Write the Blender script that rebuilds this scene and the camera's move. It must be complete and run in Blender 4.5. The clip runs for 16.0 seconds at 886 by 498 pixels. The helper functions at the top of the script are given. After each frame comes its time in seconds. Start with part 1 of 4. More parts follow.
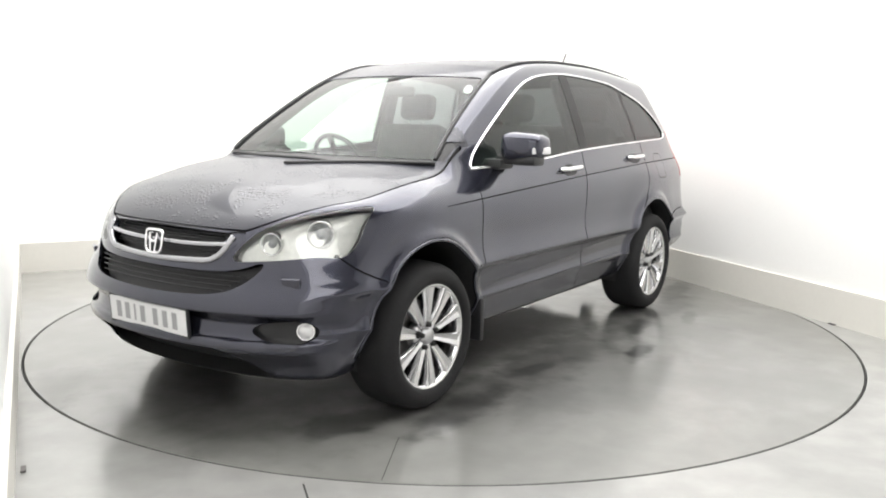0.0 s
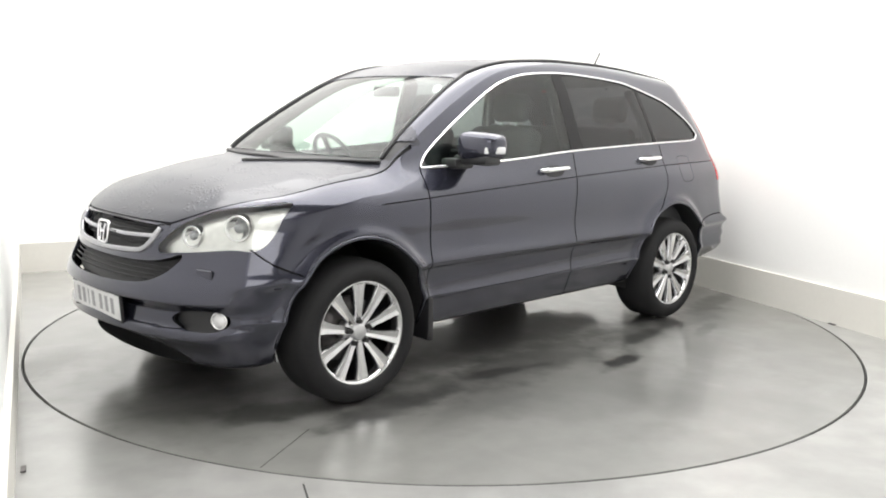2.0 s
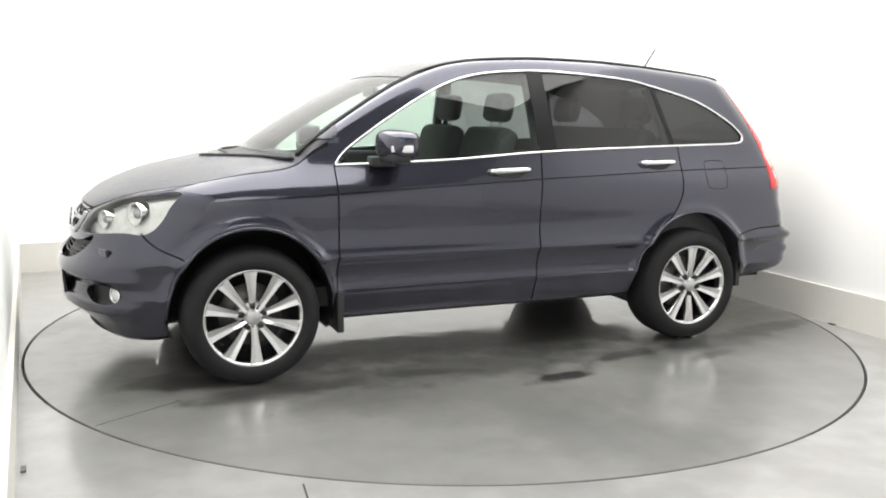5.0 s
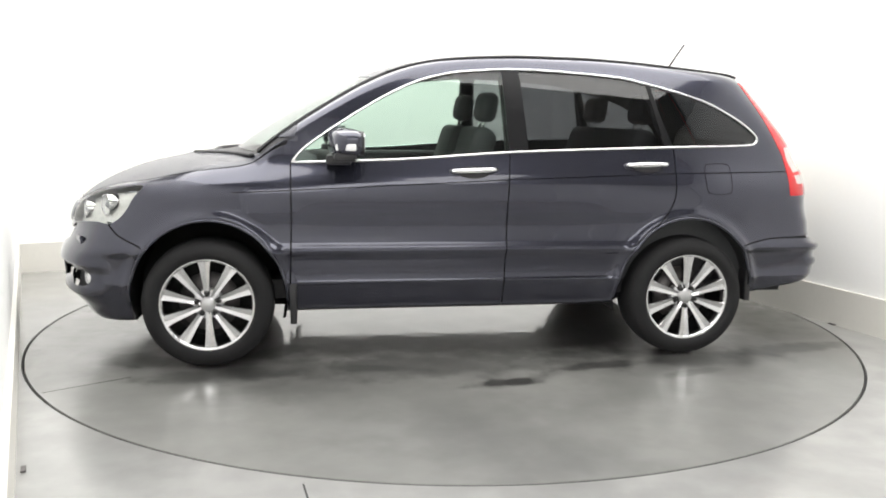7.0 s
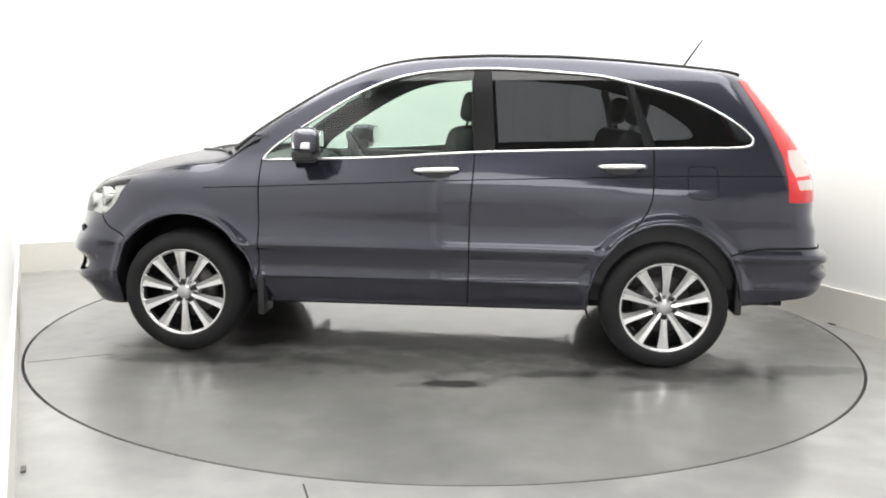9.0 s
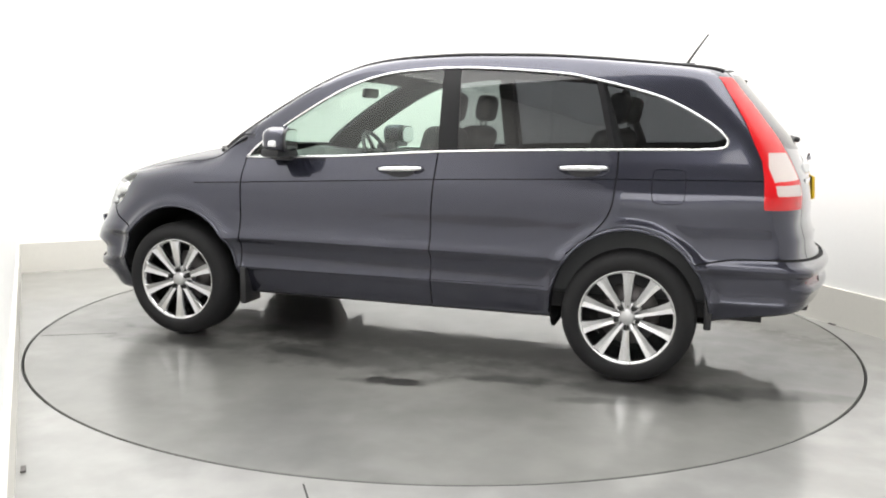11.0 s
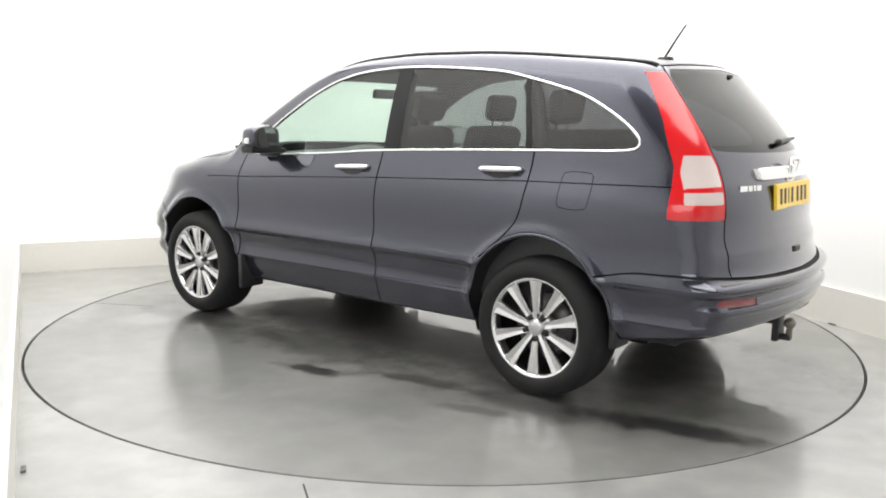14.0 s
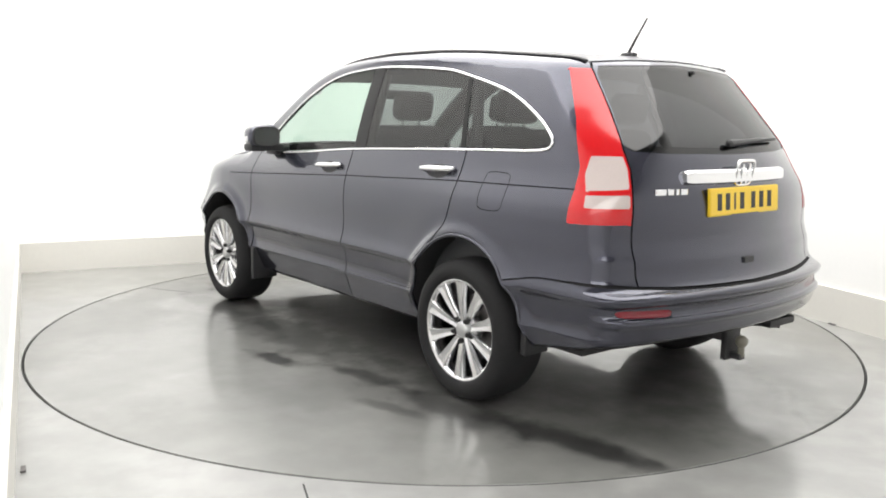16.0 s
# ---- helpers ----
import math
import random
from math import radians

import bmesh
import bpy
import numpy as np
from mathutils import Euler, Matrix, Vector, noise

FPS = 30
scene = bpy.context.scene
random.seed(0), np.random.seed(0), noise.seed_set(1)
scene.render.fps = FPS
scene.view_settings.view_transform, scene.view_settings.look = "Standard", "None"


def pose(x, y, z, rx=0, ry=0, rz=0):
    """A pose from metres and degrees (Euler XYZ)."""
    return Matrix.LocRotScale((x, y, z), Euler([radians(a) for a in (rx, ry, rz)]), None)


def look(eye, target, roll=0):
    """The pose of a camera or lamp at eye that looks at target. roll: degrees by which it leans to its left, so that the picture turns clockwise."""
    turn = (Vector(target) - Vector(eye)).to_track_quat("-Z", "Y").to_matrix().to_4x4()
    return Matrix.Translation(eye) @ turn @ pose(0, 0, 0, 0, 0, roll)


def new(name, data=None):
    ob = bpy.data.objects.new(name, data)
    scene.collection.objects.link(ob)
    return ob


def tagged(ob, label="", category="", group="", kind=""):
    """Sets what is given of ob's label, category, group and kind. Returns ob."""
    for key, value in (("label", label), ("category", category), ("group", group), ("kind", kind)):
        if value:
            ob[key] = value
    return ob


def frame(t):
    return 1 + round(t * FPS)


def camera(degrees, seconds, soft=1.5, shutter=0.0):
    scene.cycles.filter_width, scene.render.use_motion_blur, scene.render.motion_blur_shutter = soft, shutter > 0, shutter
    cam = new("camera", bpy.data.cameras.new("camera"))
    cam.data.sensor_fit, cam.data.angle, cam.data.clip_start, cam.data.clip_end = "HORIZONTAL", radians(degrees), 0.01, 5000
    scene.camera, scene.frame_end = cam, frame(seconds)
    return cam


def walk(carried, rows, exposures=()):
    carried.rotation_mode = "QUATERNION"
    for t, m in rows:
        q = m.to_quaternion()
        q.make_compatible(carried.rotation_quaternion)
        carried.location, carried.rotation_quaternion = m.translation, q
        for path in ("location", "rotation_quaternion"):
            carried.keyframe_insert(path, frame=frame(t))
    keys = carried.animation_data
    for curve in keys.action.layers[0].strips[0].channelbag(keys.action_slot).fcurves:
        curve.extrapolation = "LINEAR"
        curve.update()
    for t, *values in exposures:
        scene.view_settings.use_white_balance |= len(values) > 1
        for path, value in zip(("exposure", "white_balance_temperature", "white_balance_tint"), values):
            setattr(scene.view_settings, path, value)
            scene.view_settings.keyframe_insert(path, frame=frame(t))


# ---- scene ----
# ---- the camera: fixed on the wall side of the studio ----
cam = camera(55.35, 16.0, soft=1.9)
EYE, AIM = (0.0, -5.356, 1.329), (-0.00317, -4.36840, 1.17189)
walk(cam, [(0.0, look(EYE, AIM, 0.979)), (16.0, look(EYE, AIM, 0.979))])

# ---- light: white photo studio, softbox under the ceiling, added fill behind the camera ----
world = bpy.data.worlds.new("world")
scene.world = world
world.use_nodes = True
world.node_tree.nodes["Background"].inputs[0].default_value = (0.95, 0.97, 1.0, 1)
world.node_tree.nodes["Background"].inputs[1].default_value = 0.05
scene.view_settings.exposure = 0.0


def softbox(name, x, y, z, tx, ty, tz, sx, sy, watts, colour=(1.0, 0.985, 0.96)):
    lamp = bpy.data.lights.new(name, "AREA")
    lamp.shape, lamp.size, lamp.size_y, lamp.energy, lamp.color = "RECTANGLE", sx, sy, watts, colour
    ob = new(name, lamp)
    ob.matrix_world = look((x, y, z), (tx, ty, tz))
    return ob


softbox("softbox_overhead", 0.2, -0.1, 3.75, 0.2, -0.09, 0, 5.8, 5.0, 435)
# unseen fill, added behind the camera to brighten the near side
softbox("softbox_entrance", 0.0, -6.9, 3.75, 0.0, -6.89, 0.0, 5.4, 3.0, 200)


# ---- materials ----
def material(name, colour, rough=0.5, metal=0.0, coat=0.0, grain=0.0, scale=60.0, bump=0.0, stain=0.0, emit=0.0, random_tint=0.0):
    """A Principled material with two scales of variation, in object space."""
    m = bpy.data.materials.new(name)
    m.use_nodes = True
    nt = m.node_tree
    b = nt.nodes["Principled BSDF"]
    b.inputs["Base Color"].default_value = (*colour, 1)
    b.inputs["Roughness"].default_value = rough
    b.inputs["Metallic"].default_value = metal
    b.inputs["Coat Weight"].default_value = coat
    b.inputs["Coat Roughness"].default_value = 0.06
    if emit:
        b.inputs["Emission Color"].default_value = (*colour, 1)
        b.inputs["Emission Strength"].default_value = emit
    if grain or bump or stain:
        tc = nt.nodes.new("ShaderNodeTexCoord")
        fine = nt.nodes.new("ShaderNodeTexNoise")
        fine.inputs["Scale"].default_value, fine.inputs["Detail"].default_value = scale, 5
        wide = nt.nodes.new("ShaderNodeTexNoise")
        wide.inputs["Scale"].default_value, wide.inputs["Detail"].default_value = scale / 22, 4
        for n in (fine, wide):
            nt.links.new(tc.outputs["Object"], n.inputs["Vector"])
        mix = nt.nodes.new("ShaderNodeMath")
        mix.operation = "MULTIPLY_ADD"
        nt.links.new(fine.outputs["Fac"], mix.inputs[0])
        mix.inputs[1].default_value = grain
        wm = nt.nodes.new("ShaderNodeMath")
        wm.operation = "MULTIPLY_ADD"
        nt.links.new(wide.outputs["Fac"], wm.inputs[0])
        wm.inputs[1].default_value, wm.inputs[2].default_value = stain, 1 - 0.5 * (grain + stain)
        nt.links.new(wm.outputs[0], mix.inputs[2])
        mul = nt.nodes.new("ShaderNodeMix")
        mul.data_type, mul.blend_type = "RGBA", "MULTIPLY"
        mul.inputs["Factor"].default_value = 1
        mul.inputs[6].default_value = (*colour, 1)
        nt.links.new(mix.outputs[0], mul.inputs[7])
        nt.links.new(mul.outputs[2], b.inputs["Base Color"])
        if bump:
            bp = nt.nodes.new("ShaderNodeBump")
            bp.inputs["Strength"].default_value, bp.inputs["Distance"].default_value = bump, 0.004
            nt.links.new(fine.outputs["Fac"], bp.inputs["Height"])
            nt.links.new(bp.outputs["Normal"], b.inputs["Normal"])
    return m


def glass(name, tint, rough=0.0, share=0.85):
    """Thin pane: tinted see-through with a real glossy face on top."""
    m = bpy.data.materials.new(name)
    m.use_nodes = True
    nt = m.node_tree
    nt.nodes.remove(nt.nodes["Principled BSDF"])
    clear = nt.nodes.new("ShaderNodeBsdfTransparent")
    clear.inputs["Color"].default_value = (*tint, 1)
    gloss = nt.nodes.new("ShaderNodeBsdfGlossy")
    gloss.inputs["Roughness"].default_value = rough
    face = nt.nodes.new("ShaderNodeLayerWeight")
    face.inputs["Blend"].default_value = 0.5
    power = nt.nodes.new("ShaderNodeMath")
    power.operation, power.inputs[1].default_value = "POWER", 5.0
    nt.links.new(face.outputs["Facing"], power.inputs[0])
    fres = nt.nodes.new("ShaderNodeMath")
    fres.operation, fres.inputs[1].default_value, fres.inputs[2].default_value = "MULTIPLY_ADD", 0.94, 0.06
    nt.links.new(power.outputs[0], fres.inputs[0])
    mix = nt.nodes.new("ShaderNodeMixShader")
    nt.links.new(fres.outputs[0], mix.inputs[0])
    nt.links.new(clear.outputs[0], mix.inputs[1])
    nt.links.new(gloss.outputs[0], mix.inputs[2])
    nt.links.new(mix.outputs[0], nt.nodes["Material Output"].inputs["Surface"])
    return m


PAINT = material("grey_metallic_paint", (0.040, 0.0415, 0.062), 0.21, 0.72, 1.0, 0.18, 900, 0, 0.10)
PAINT.node_tree.nodes["Principled BSDF"].inputs["Coat Roughness"].default_value = 0.035


def wet_paint(name, colour, drops):
    """Metallic paint under rain: small drops as bumps on the clear coat, streaks of dried dirt."""
    m = material(name, colour, 0.42, 0.35, 0.5, 0.15, 900)
    nt = m.node_tree
    b = nt.nodes["Principled BSDF"]
    tc = nt.nodes.new("ShaderNodeTexCoord")
    cell = nt.nodes.new("ShaderNodeTexVoronoi")
    cell.inputs["Scale"].default_value = 62
    nt.links.new(tc.outputs["Object"], cell.inputs["Vector"])
    patch = nt.nodes.new("ShaderNodeTexNoise")
    patch.inputs["Scale"].default_value, patch.inputs["Detail"].default_value = 9.0, 6
    nt.links.new(tc.outputs["Object"], patch.inputs["Vector"])
    rng = nt.nodes.new("ShaderNodeMapRange")
    rng.inputs[1].default_value, rng.inputs[2].default_value, rng.inputs[3].default_value, rng.inputs[4].default_value = 0.05, 0.50, 1.0, 0.0
    nt.links.new(cell.outputs["Distance"], rng.inputs[0])
    mask = nt.nodes.new("ShaderNodeMapRange")
    mask.inputs[1].default_value, mask.inputs[2].default_value = 0.47, 0.58
    nt.links.new(patch.outputs["Fac"], mask.inputs[0])
    mul = nt.nodes.new("ShaderNodeMath")
    mul.operation = "MULTIPLY"
    nt.links.new(rng.outputs[0], mul.inputs[0])
    nt.links.new(mask.outputs[0], mul.inputs[1])
    bp = nt.nodes.new("ShaderNodeBump")
    bp.inputs["Strength"].default_value, bp.inputs["Distance"].default_value = drops, 0.006
    nt.links.new(mul.outputs[0], bp.inputs["Height"])
    nt.links.new(bp.outputs["Normal"], b.inputs["Coat Normal"])
    nt.links.new(bp.outputs["Normal"], b.inputs["Normal"])
    rough = nt.nodes.new("ShaderNodeMapRange")
    rough.inputs[1].default_value, rough.inputs[2].default_value, rough.inputs[3].default_value, rough.inputs[4].default_value = 0.35, 0.65, 0.03, 0.12
    nt.links.new(patch.outputs["Fac"], rough.inputs[0])
    nt.links.new(rough.outputs[0], b.inputs["Coat Roughness"])
    return m


WETPAINT = wet_paint("grey_metallic_paint_wet", (0.034, 0.035, 0.048), 0.4)
BLACK = material("black_plastic", (0.018, 0.018, 0.02), 0.45, 0, 0, 0.3, 300, 0.15)
UNDER = material("underbody_black", (0.032, 0.032, 0.033), 0.7, 0, 0, 0.4, 60, 0.2)
CHROME = material("chrome", (0.82, 0.82, 0.83), 0.09, 1.0)
ALLOY = material("polished_alloy", (0.70, 0.70, 0.71), 0.17, 1.0, 0.3, 0.12, 90, 0, 0.25)
HUBMETAL = material("brushed_hub_alloy", (0.62, 0.62, 0.63), 0.38, 1.0, 0.0, 0.12, 140)
PILLARBLACK = material("door_pillar_black", (0.010, 0.010, 0.011), 0.30, 0, 0, 0.3, 300)
DARKMETAL = material("brake_iron", (0.16, 0.15, 0.15), 0.45, 0.8, 0, 0.4, 90)
RUBBER = material("tyre_rubber", (0.020, 0.020, 0.021), 0.75, 0, 0, 0.35, 120, 0.25, 0.3)
for dull in (RUBBER, PILLARBLACK, UNDER):
    dull.node_tree.nodes["Principled BSDF"].inputs["Specular IOR Level"].default_value = 0.2
GLASS = glass("clear_glass", (0.70, 0.80, 0.74))
PRIVACY = glass("privacy_glass", (0.24, 0.25, 0.26))
REARGLASSMAT = glass("dark_privacy_glass", (0.09, 0.094, 0.10))
RED = material("red_lens", (0.55, 0.006, 0.010), 0.16, 0, 0.35, 0.2, 140)
DIMRED = material("bumper_reflector", (0.20, 0.008, 0.018), 0.20, 0, 0.5, 0.2, 140)
CLEARLENS = material("white_lens", (0.52, 0.45, 0.43), 0.15, 0, 1.0, 0.15, 160)
LENS = glass("headlamp_lens", (0.95, 0.96, 0.96))
LAMPSILVER = material("lamp_reflector", (0.66, 0.66, 0.63), 0.30, 0.7, 0, 0.4, 38, 0.5, 0.5)
LAMPDISH = material("lamp_dish", (0.70, 0.70, 0.69), 0.12, 1.0, 0, 0.2, 60)
SATIN = material("satin_chrome", (0.42, 0.42, 0.44), 0.24, 1.0, 0.4)
REPEATER = material("repeater_lens", (0.82, 0.82, 0.83), 0.2, 0.2, 1.0)
MIRROR = material("mirror_silver", (0.75, 0.77, 0.78), 0.03, 1.0)
LAMPEYE = material("lamp_eye", (0.30, 0.31, 0.32), 0.08, 0.3, 1.0)
TOWCAP = material("tow_cap", (0.16, 0.15, 0.12), 0.4, 0, 0.2, 0.2, 80)
CLOTH = material("seat_cloth", (0.045, 0.046, 0.05), 0.9, 0, 0, 0.3, 120, 0.05)
TRIM = material("dashboard_plastic", (0.05, 0.052, 0.055), 0.6, 0, 0, 0.25, 250, 0.2)
PLATEWHITE = material("plate_white", (0.80, 0.80, 0.80), 0.35, 0, 0.3, 0.05, 80)
PLATEYELLOW = material("plate_yellow", (0.86, 0.58, 0.02), 0.35, 0, 0.3, 0.06, 80)
INK = material("plate_black", (0.02, 0.02, 0.022), 0.5)
WALLWHITE = material("white_wall_paint", (0.90, 0.90, 0.89), 0.7, 0, 0, 0.03, 40, 0.05, 0.03)
BOARD = material("cream_board_paint", (0.70, 0.685, 0.64), 0.55, 0, 0, 0.06, 30, 0.1, 0.08)
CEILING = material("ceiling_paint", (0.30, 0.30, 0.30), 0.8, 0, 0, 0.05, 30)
DARKGAP = material("dark_gap", (0.02, 0.02, 0.02), 0.8)


def wet_floor(name, base, puddle_scale, dark, spots=(), films=()):
    """Painted grey floor, darker and glossier in wet patches; spots darken the base colour only."""
    m = bpy.data.materials.new(name)
    m.use_nodes = True
    nt = m.node_tree
    b = nt.nodes["Principled BSDF"]
    tc = nt.nodes.new("ShaderNodeTexCoord")

    def noise_tex(scale, detail, stretch=(1, 1, 1)):
        mp = nt.nodes.new("ShaderNodeMapping")
        mp.inputs["Scale"].default_value = stretch
        n = nt.nodes.new("ShaderNodeTexNoise")
        n.inputs["Scale"].default_value, n.inputs["Detail"].default_value = scale, detail
        nt.links.new(tc.outputs["Object"], mp.inputs["Vector"])
        nt.links.new(mp.outputs[0], n.inputs["Vector"])
        return n

    def ramp(src, lo, hi, a, c):
        r = nt.nodes.new("ShaderNodeMapRange")
        r.inputs[1].default_value, r.inputs[2].default_value, r.inputs[3].default_value, r.inputs[4].default_value = lo, hi, a, c
        r.interpolation_type = "SMOOTHSTEP"
        nt.links.new(src, r.inputs[0])
        return r.outputs[0]

    pools = noise_tex(puddle_scale, 6)
    dirt = noise_tex(5.0, 8)
    fine = noise_tex(90.0, 4)
    shade = nt.nodes.new("ShaderNodeMath")
    shade.operation = "MULTIPLY"
    nt.links.new(ramp(pools.outputs["Fac"], 0.44, 0.66, 1.0, dark), shade.inputs[0])
    nt.links.new(ramp(dirt.outputs["Fac"], 0.3, 0.72, 0.86, 1.06), shade.inputs[1])
    tone = shade.outputs[0]
    warp = noise_tex(7.0, 5)
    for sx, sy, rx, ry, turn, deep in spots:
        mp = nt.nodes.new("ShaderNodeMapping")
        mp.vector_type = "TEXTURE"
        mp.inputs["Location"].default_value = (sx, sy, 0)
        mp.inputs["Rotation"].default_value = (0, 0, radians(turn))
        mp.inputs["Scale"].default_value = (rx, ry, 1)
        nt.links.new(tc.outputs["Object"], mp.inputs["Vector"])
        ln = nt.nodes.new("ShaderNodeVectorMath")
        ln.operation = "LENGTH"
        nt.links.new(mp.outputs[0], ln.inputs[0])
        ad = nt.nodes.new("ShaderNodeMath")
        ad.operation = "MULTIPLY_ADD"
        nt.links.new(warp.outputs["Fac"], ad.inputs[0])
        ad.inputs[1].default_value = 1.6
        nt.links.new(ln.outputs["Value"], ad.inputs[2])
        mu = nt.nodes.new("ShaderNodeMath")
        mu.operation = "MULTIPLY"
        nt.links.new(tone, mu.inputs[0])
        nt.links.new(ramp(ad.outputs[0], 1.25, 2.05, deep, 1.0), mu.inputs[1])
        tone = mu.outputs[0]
    mul = nt.nodes.new("ShaderNodeMix")
    mul.data_type, mul.blend_type = "RGBA", "MULTIPLY"
    mul.inputs["Factor"].default_value = 1
    mul.inputs[6].default_value = (*base, 1)
    nt.links.new(tone, mul.inputs[7])
    nt.links.new(mul.outputs[2], b.inputs["Base Color"])
    # the water film: a clear glossy layer over the paint, broken up at its edges
    film = ramp(pools.outputs["Fac"], 0.40, 0.52, 0.45, 1.0)
    mirror_zone = ramp(pools.outputs["Fac"], 0.58, 0.70, 0.0, 0.2)
    for sx, sy, rx, ry in films:
        mp = nt.nodes.new("ShaderNodeMapping")
        mp.vector_type = "TEXTURE"
        mp.inputs["Location"].default_value = (sx, sy, 0)
        mp.inputs["Scale"].default_value = (rx, ry, 1)
        nt.links.new(tc.outputs["Object"], mp.inputs["Vector"])
        ln = nt.nodes.new("ShaderNodeVectorMath")
        ln.operation = "LENGTH"
        nt.links.new(mp.outputs[0], ln.inputs[0])
        ad = nt.nodes.new("ShaderNodeMath")
        ad.operation = "MULTIPLY_ADD"
        nt.links.new(warp.outputs["Fac"], ad.inputs[0])
        ad.inputs[1].default_value = 0.7
        nt.links.new(ln.outputs["Value"], ad.inputs[2])
        mx = nt.nodes.new("ShaderNodeMath")
        mx.operation = "MAXIMUM"
        nt.links.new(film, mx.inputs[0])
        nt.links.new(ramp(ad.outputs[0], 1.22, 1.40, 1.0, 0.0), mx.inputs[1])
        film = mx.outputs[0]
        mz = nt.nodes.new("ShaderNodeMath")
        mz.operation = "MAXIMUM"
        nt.links.new(mirror_zone, mz.inputs[0])
        nt.links.new(ramp(ad.outputs[0], 1.02, 1.16, 1.0, 0.0), mz.inputs[1])
        mirror_zone = mz.outputs[0]
    nt.links.new(film, b.inputs["Coat Weight"])
    b.inputs["Coat IOR"].default_value = 1.75
    patchy = ramp(dirt.outputs["Fac"], 0.38, 0.60, 0.25, 0.15)
    lens = nt.nodes.new("ShaderNodeMath")
    lens.operation = "MULTIPLY_ADD"
    nt.links.new(mirror_zone, lens.inputs[0])
    lens.inputs[1].default_value = -0.13
    nt.links.new(patchy, lens.inputs[2])
    lens.use_clamp = True
    nt.links.new(lens.outputs[0], b.inputs["Coat Roughness"])
    b.inputs["Roughness"].default_value = 0.34
    b.inputs["IOR"].default_value = 1.6
    bp = nt.nodes.new("ShaderNodeBump")
    bp.inputs["Strength"].default_value, bp.inputs["Distance"].default_value = 0.05, 0.002
    nt.links.new(fine.outputs["Fac"], bp.inputs["Height"])
    nt.links.new(bp.outputs["Normal"], b.inputs["Normal"])
    return m


FLOOR = wet_floor("grey_floor_paint", (0.315, 0.315, 0.305), 0.9, 0.72, ((3.3, -2.3, 0.7, 0.25, -50, 0.55), (2.9, -1.9, 0.5, 0.16, -60, 0.6), (0.2, -2.72, 0.4, 0.08, 5, 0.55)), ((-2.6, 1.2, 1.2, 1.5), (1.5, 2.2, 1.6, 1.2)))
# the spot at the origin darkens a car-sized ellipse under the car
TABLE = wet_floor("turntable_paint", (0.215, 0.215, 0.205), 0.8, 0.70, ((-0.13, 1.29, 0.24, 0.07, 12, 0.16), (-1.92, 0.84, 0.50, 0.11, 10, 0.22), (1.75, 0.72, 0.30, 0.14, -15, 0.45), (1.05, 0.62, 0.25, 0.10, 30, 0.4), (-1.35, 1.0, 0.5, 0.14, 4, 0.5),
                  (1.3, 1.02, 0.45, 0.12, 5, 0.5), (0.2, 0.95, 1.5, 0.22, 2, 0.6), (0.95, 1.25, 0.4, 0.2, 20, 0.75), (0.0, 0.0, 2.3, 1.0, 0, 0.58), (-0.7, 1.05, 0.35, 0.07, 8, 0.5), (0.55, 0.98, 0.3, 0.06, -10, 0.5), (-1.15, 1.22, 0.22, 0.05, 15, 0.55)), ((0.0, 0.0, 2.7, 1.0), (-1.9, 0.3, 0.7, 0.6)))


# ---- building helpers ----
def mesh_object(name, verts, faces, mat, parent=None, smooth=False, normals=None, mats=None):
    me = bpy.data.meshes.new(name)
    me.from_pydata([tuple(map(float, v)) for v in verts], [], [tuple(int(i) for i in f) for f in faces])
    for m in (mats or [mat]):
        me.materials.append(m)
    if smooth:
        me.polygons.foreach_set("use_smooth", [True] * len(me.polygons))
        if normals is not None:
            me.normals_split_custom_set_from_vertices([tuple(map(float, n)) for n in normals])
    ob = new(name, me)
    if parent:
        ob.parent = parent
    return ob


def part(name, bm, mat, parent, label="", smooth=False):
    me = bpy.data.meshes.new(name)
    bmesh.ops.recalc_face_normals(bm, faces=bm.faces)
    bm.to_mesh(me)
    bm.free()
    me.materials.append(mat)
    if smooth:
        me.polygons.foreach_set("use_smooth", [True] * len(me.polygons))
        me.set_sharp_from_angle(angle=radians(38))
    ob = new(name, me)
    ob.parent = parent
    if label:
        ob["label"] = label
    return ob


def box_bm(bm, x0, x1, y0, y1, z0, z1, m=None, bevel=0.0, seg=2):
    r = bmesh.ops.create_cube(bm, size=1)
    vs = r["verts"]
    t = Matrix.Translation(((x0 + x1) / 2, (y0 + y1) / 2, (z0 + z1) / 2)) @ Matrix.Diagonal((x1 - x0, y1 - y0, z1 - z0, 1))
    bmesh.ops.transform(bm, matrix=(m @ t if m else t), verts=vs)
    if bevel:
        es = list({e for v in vs for e in v.link_edges})
        bmesh.ops.bevel(bm, geom=es, offset=bevel, segments=seg, affect="EDGES", profile=0.5)
    return vs


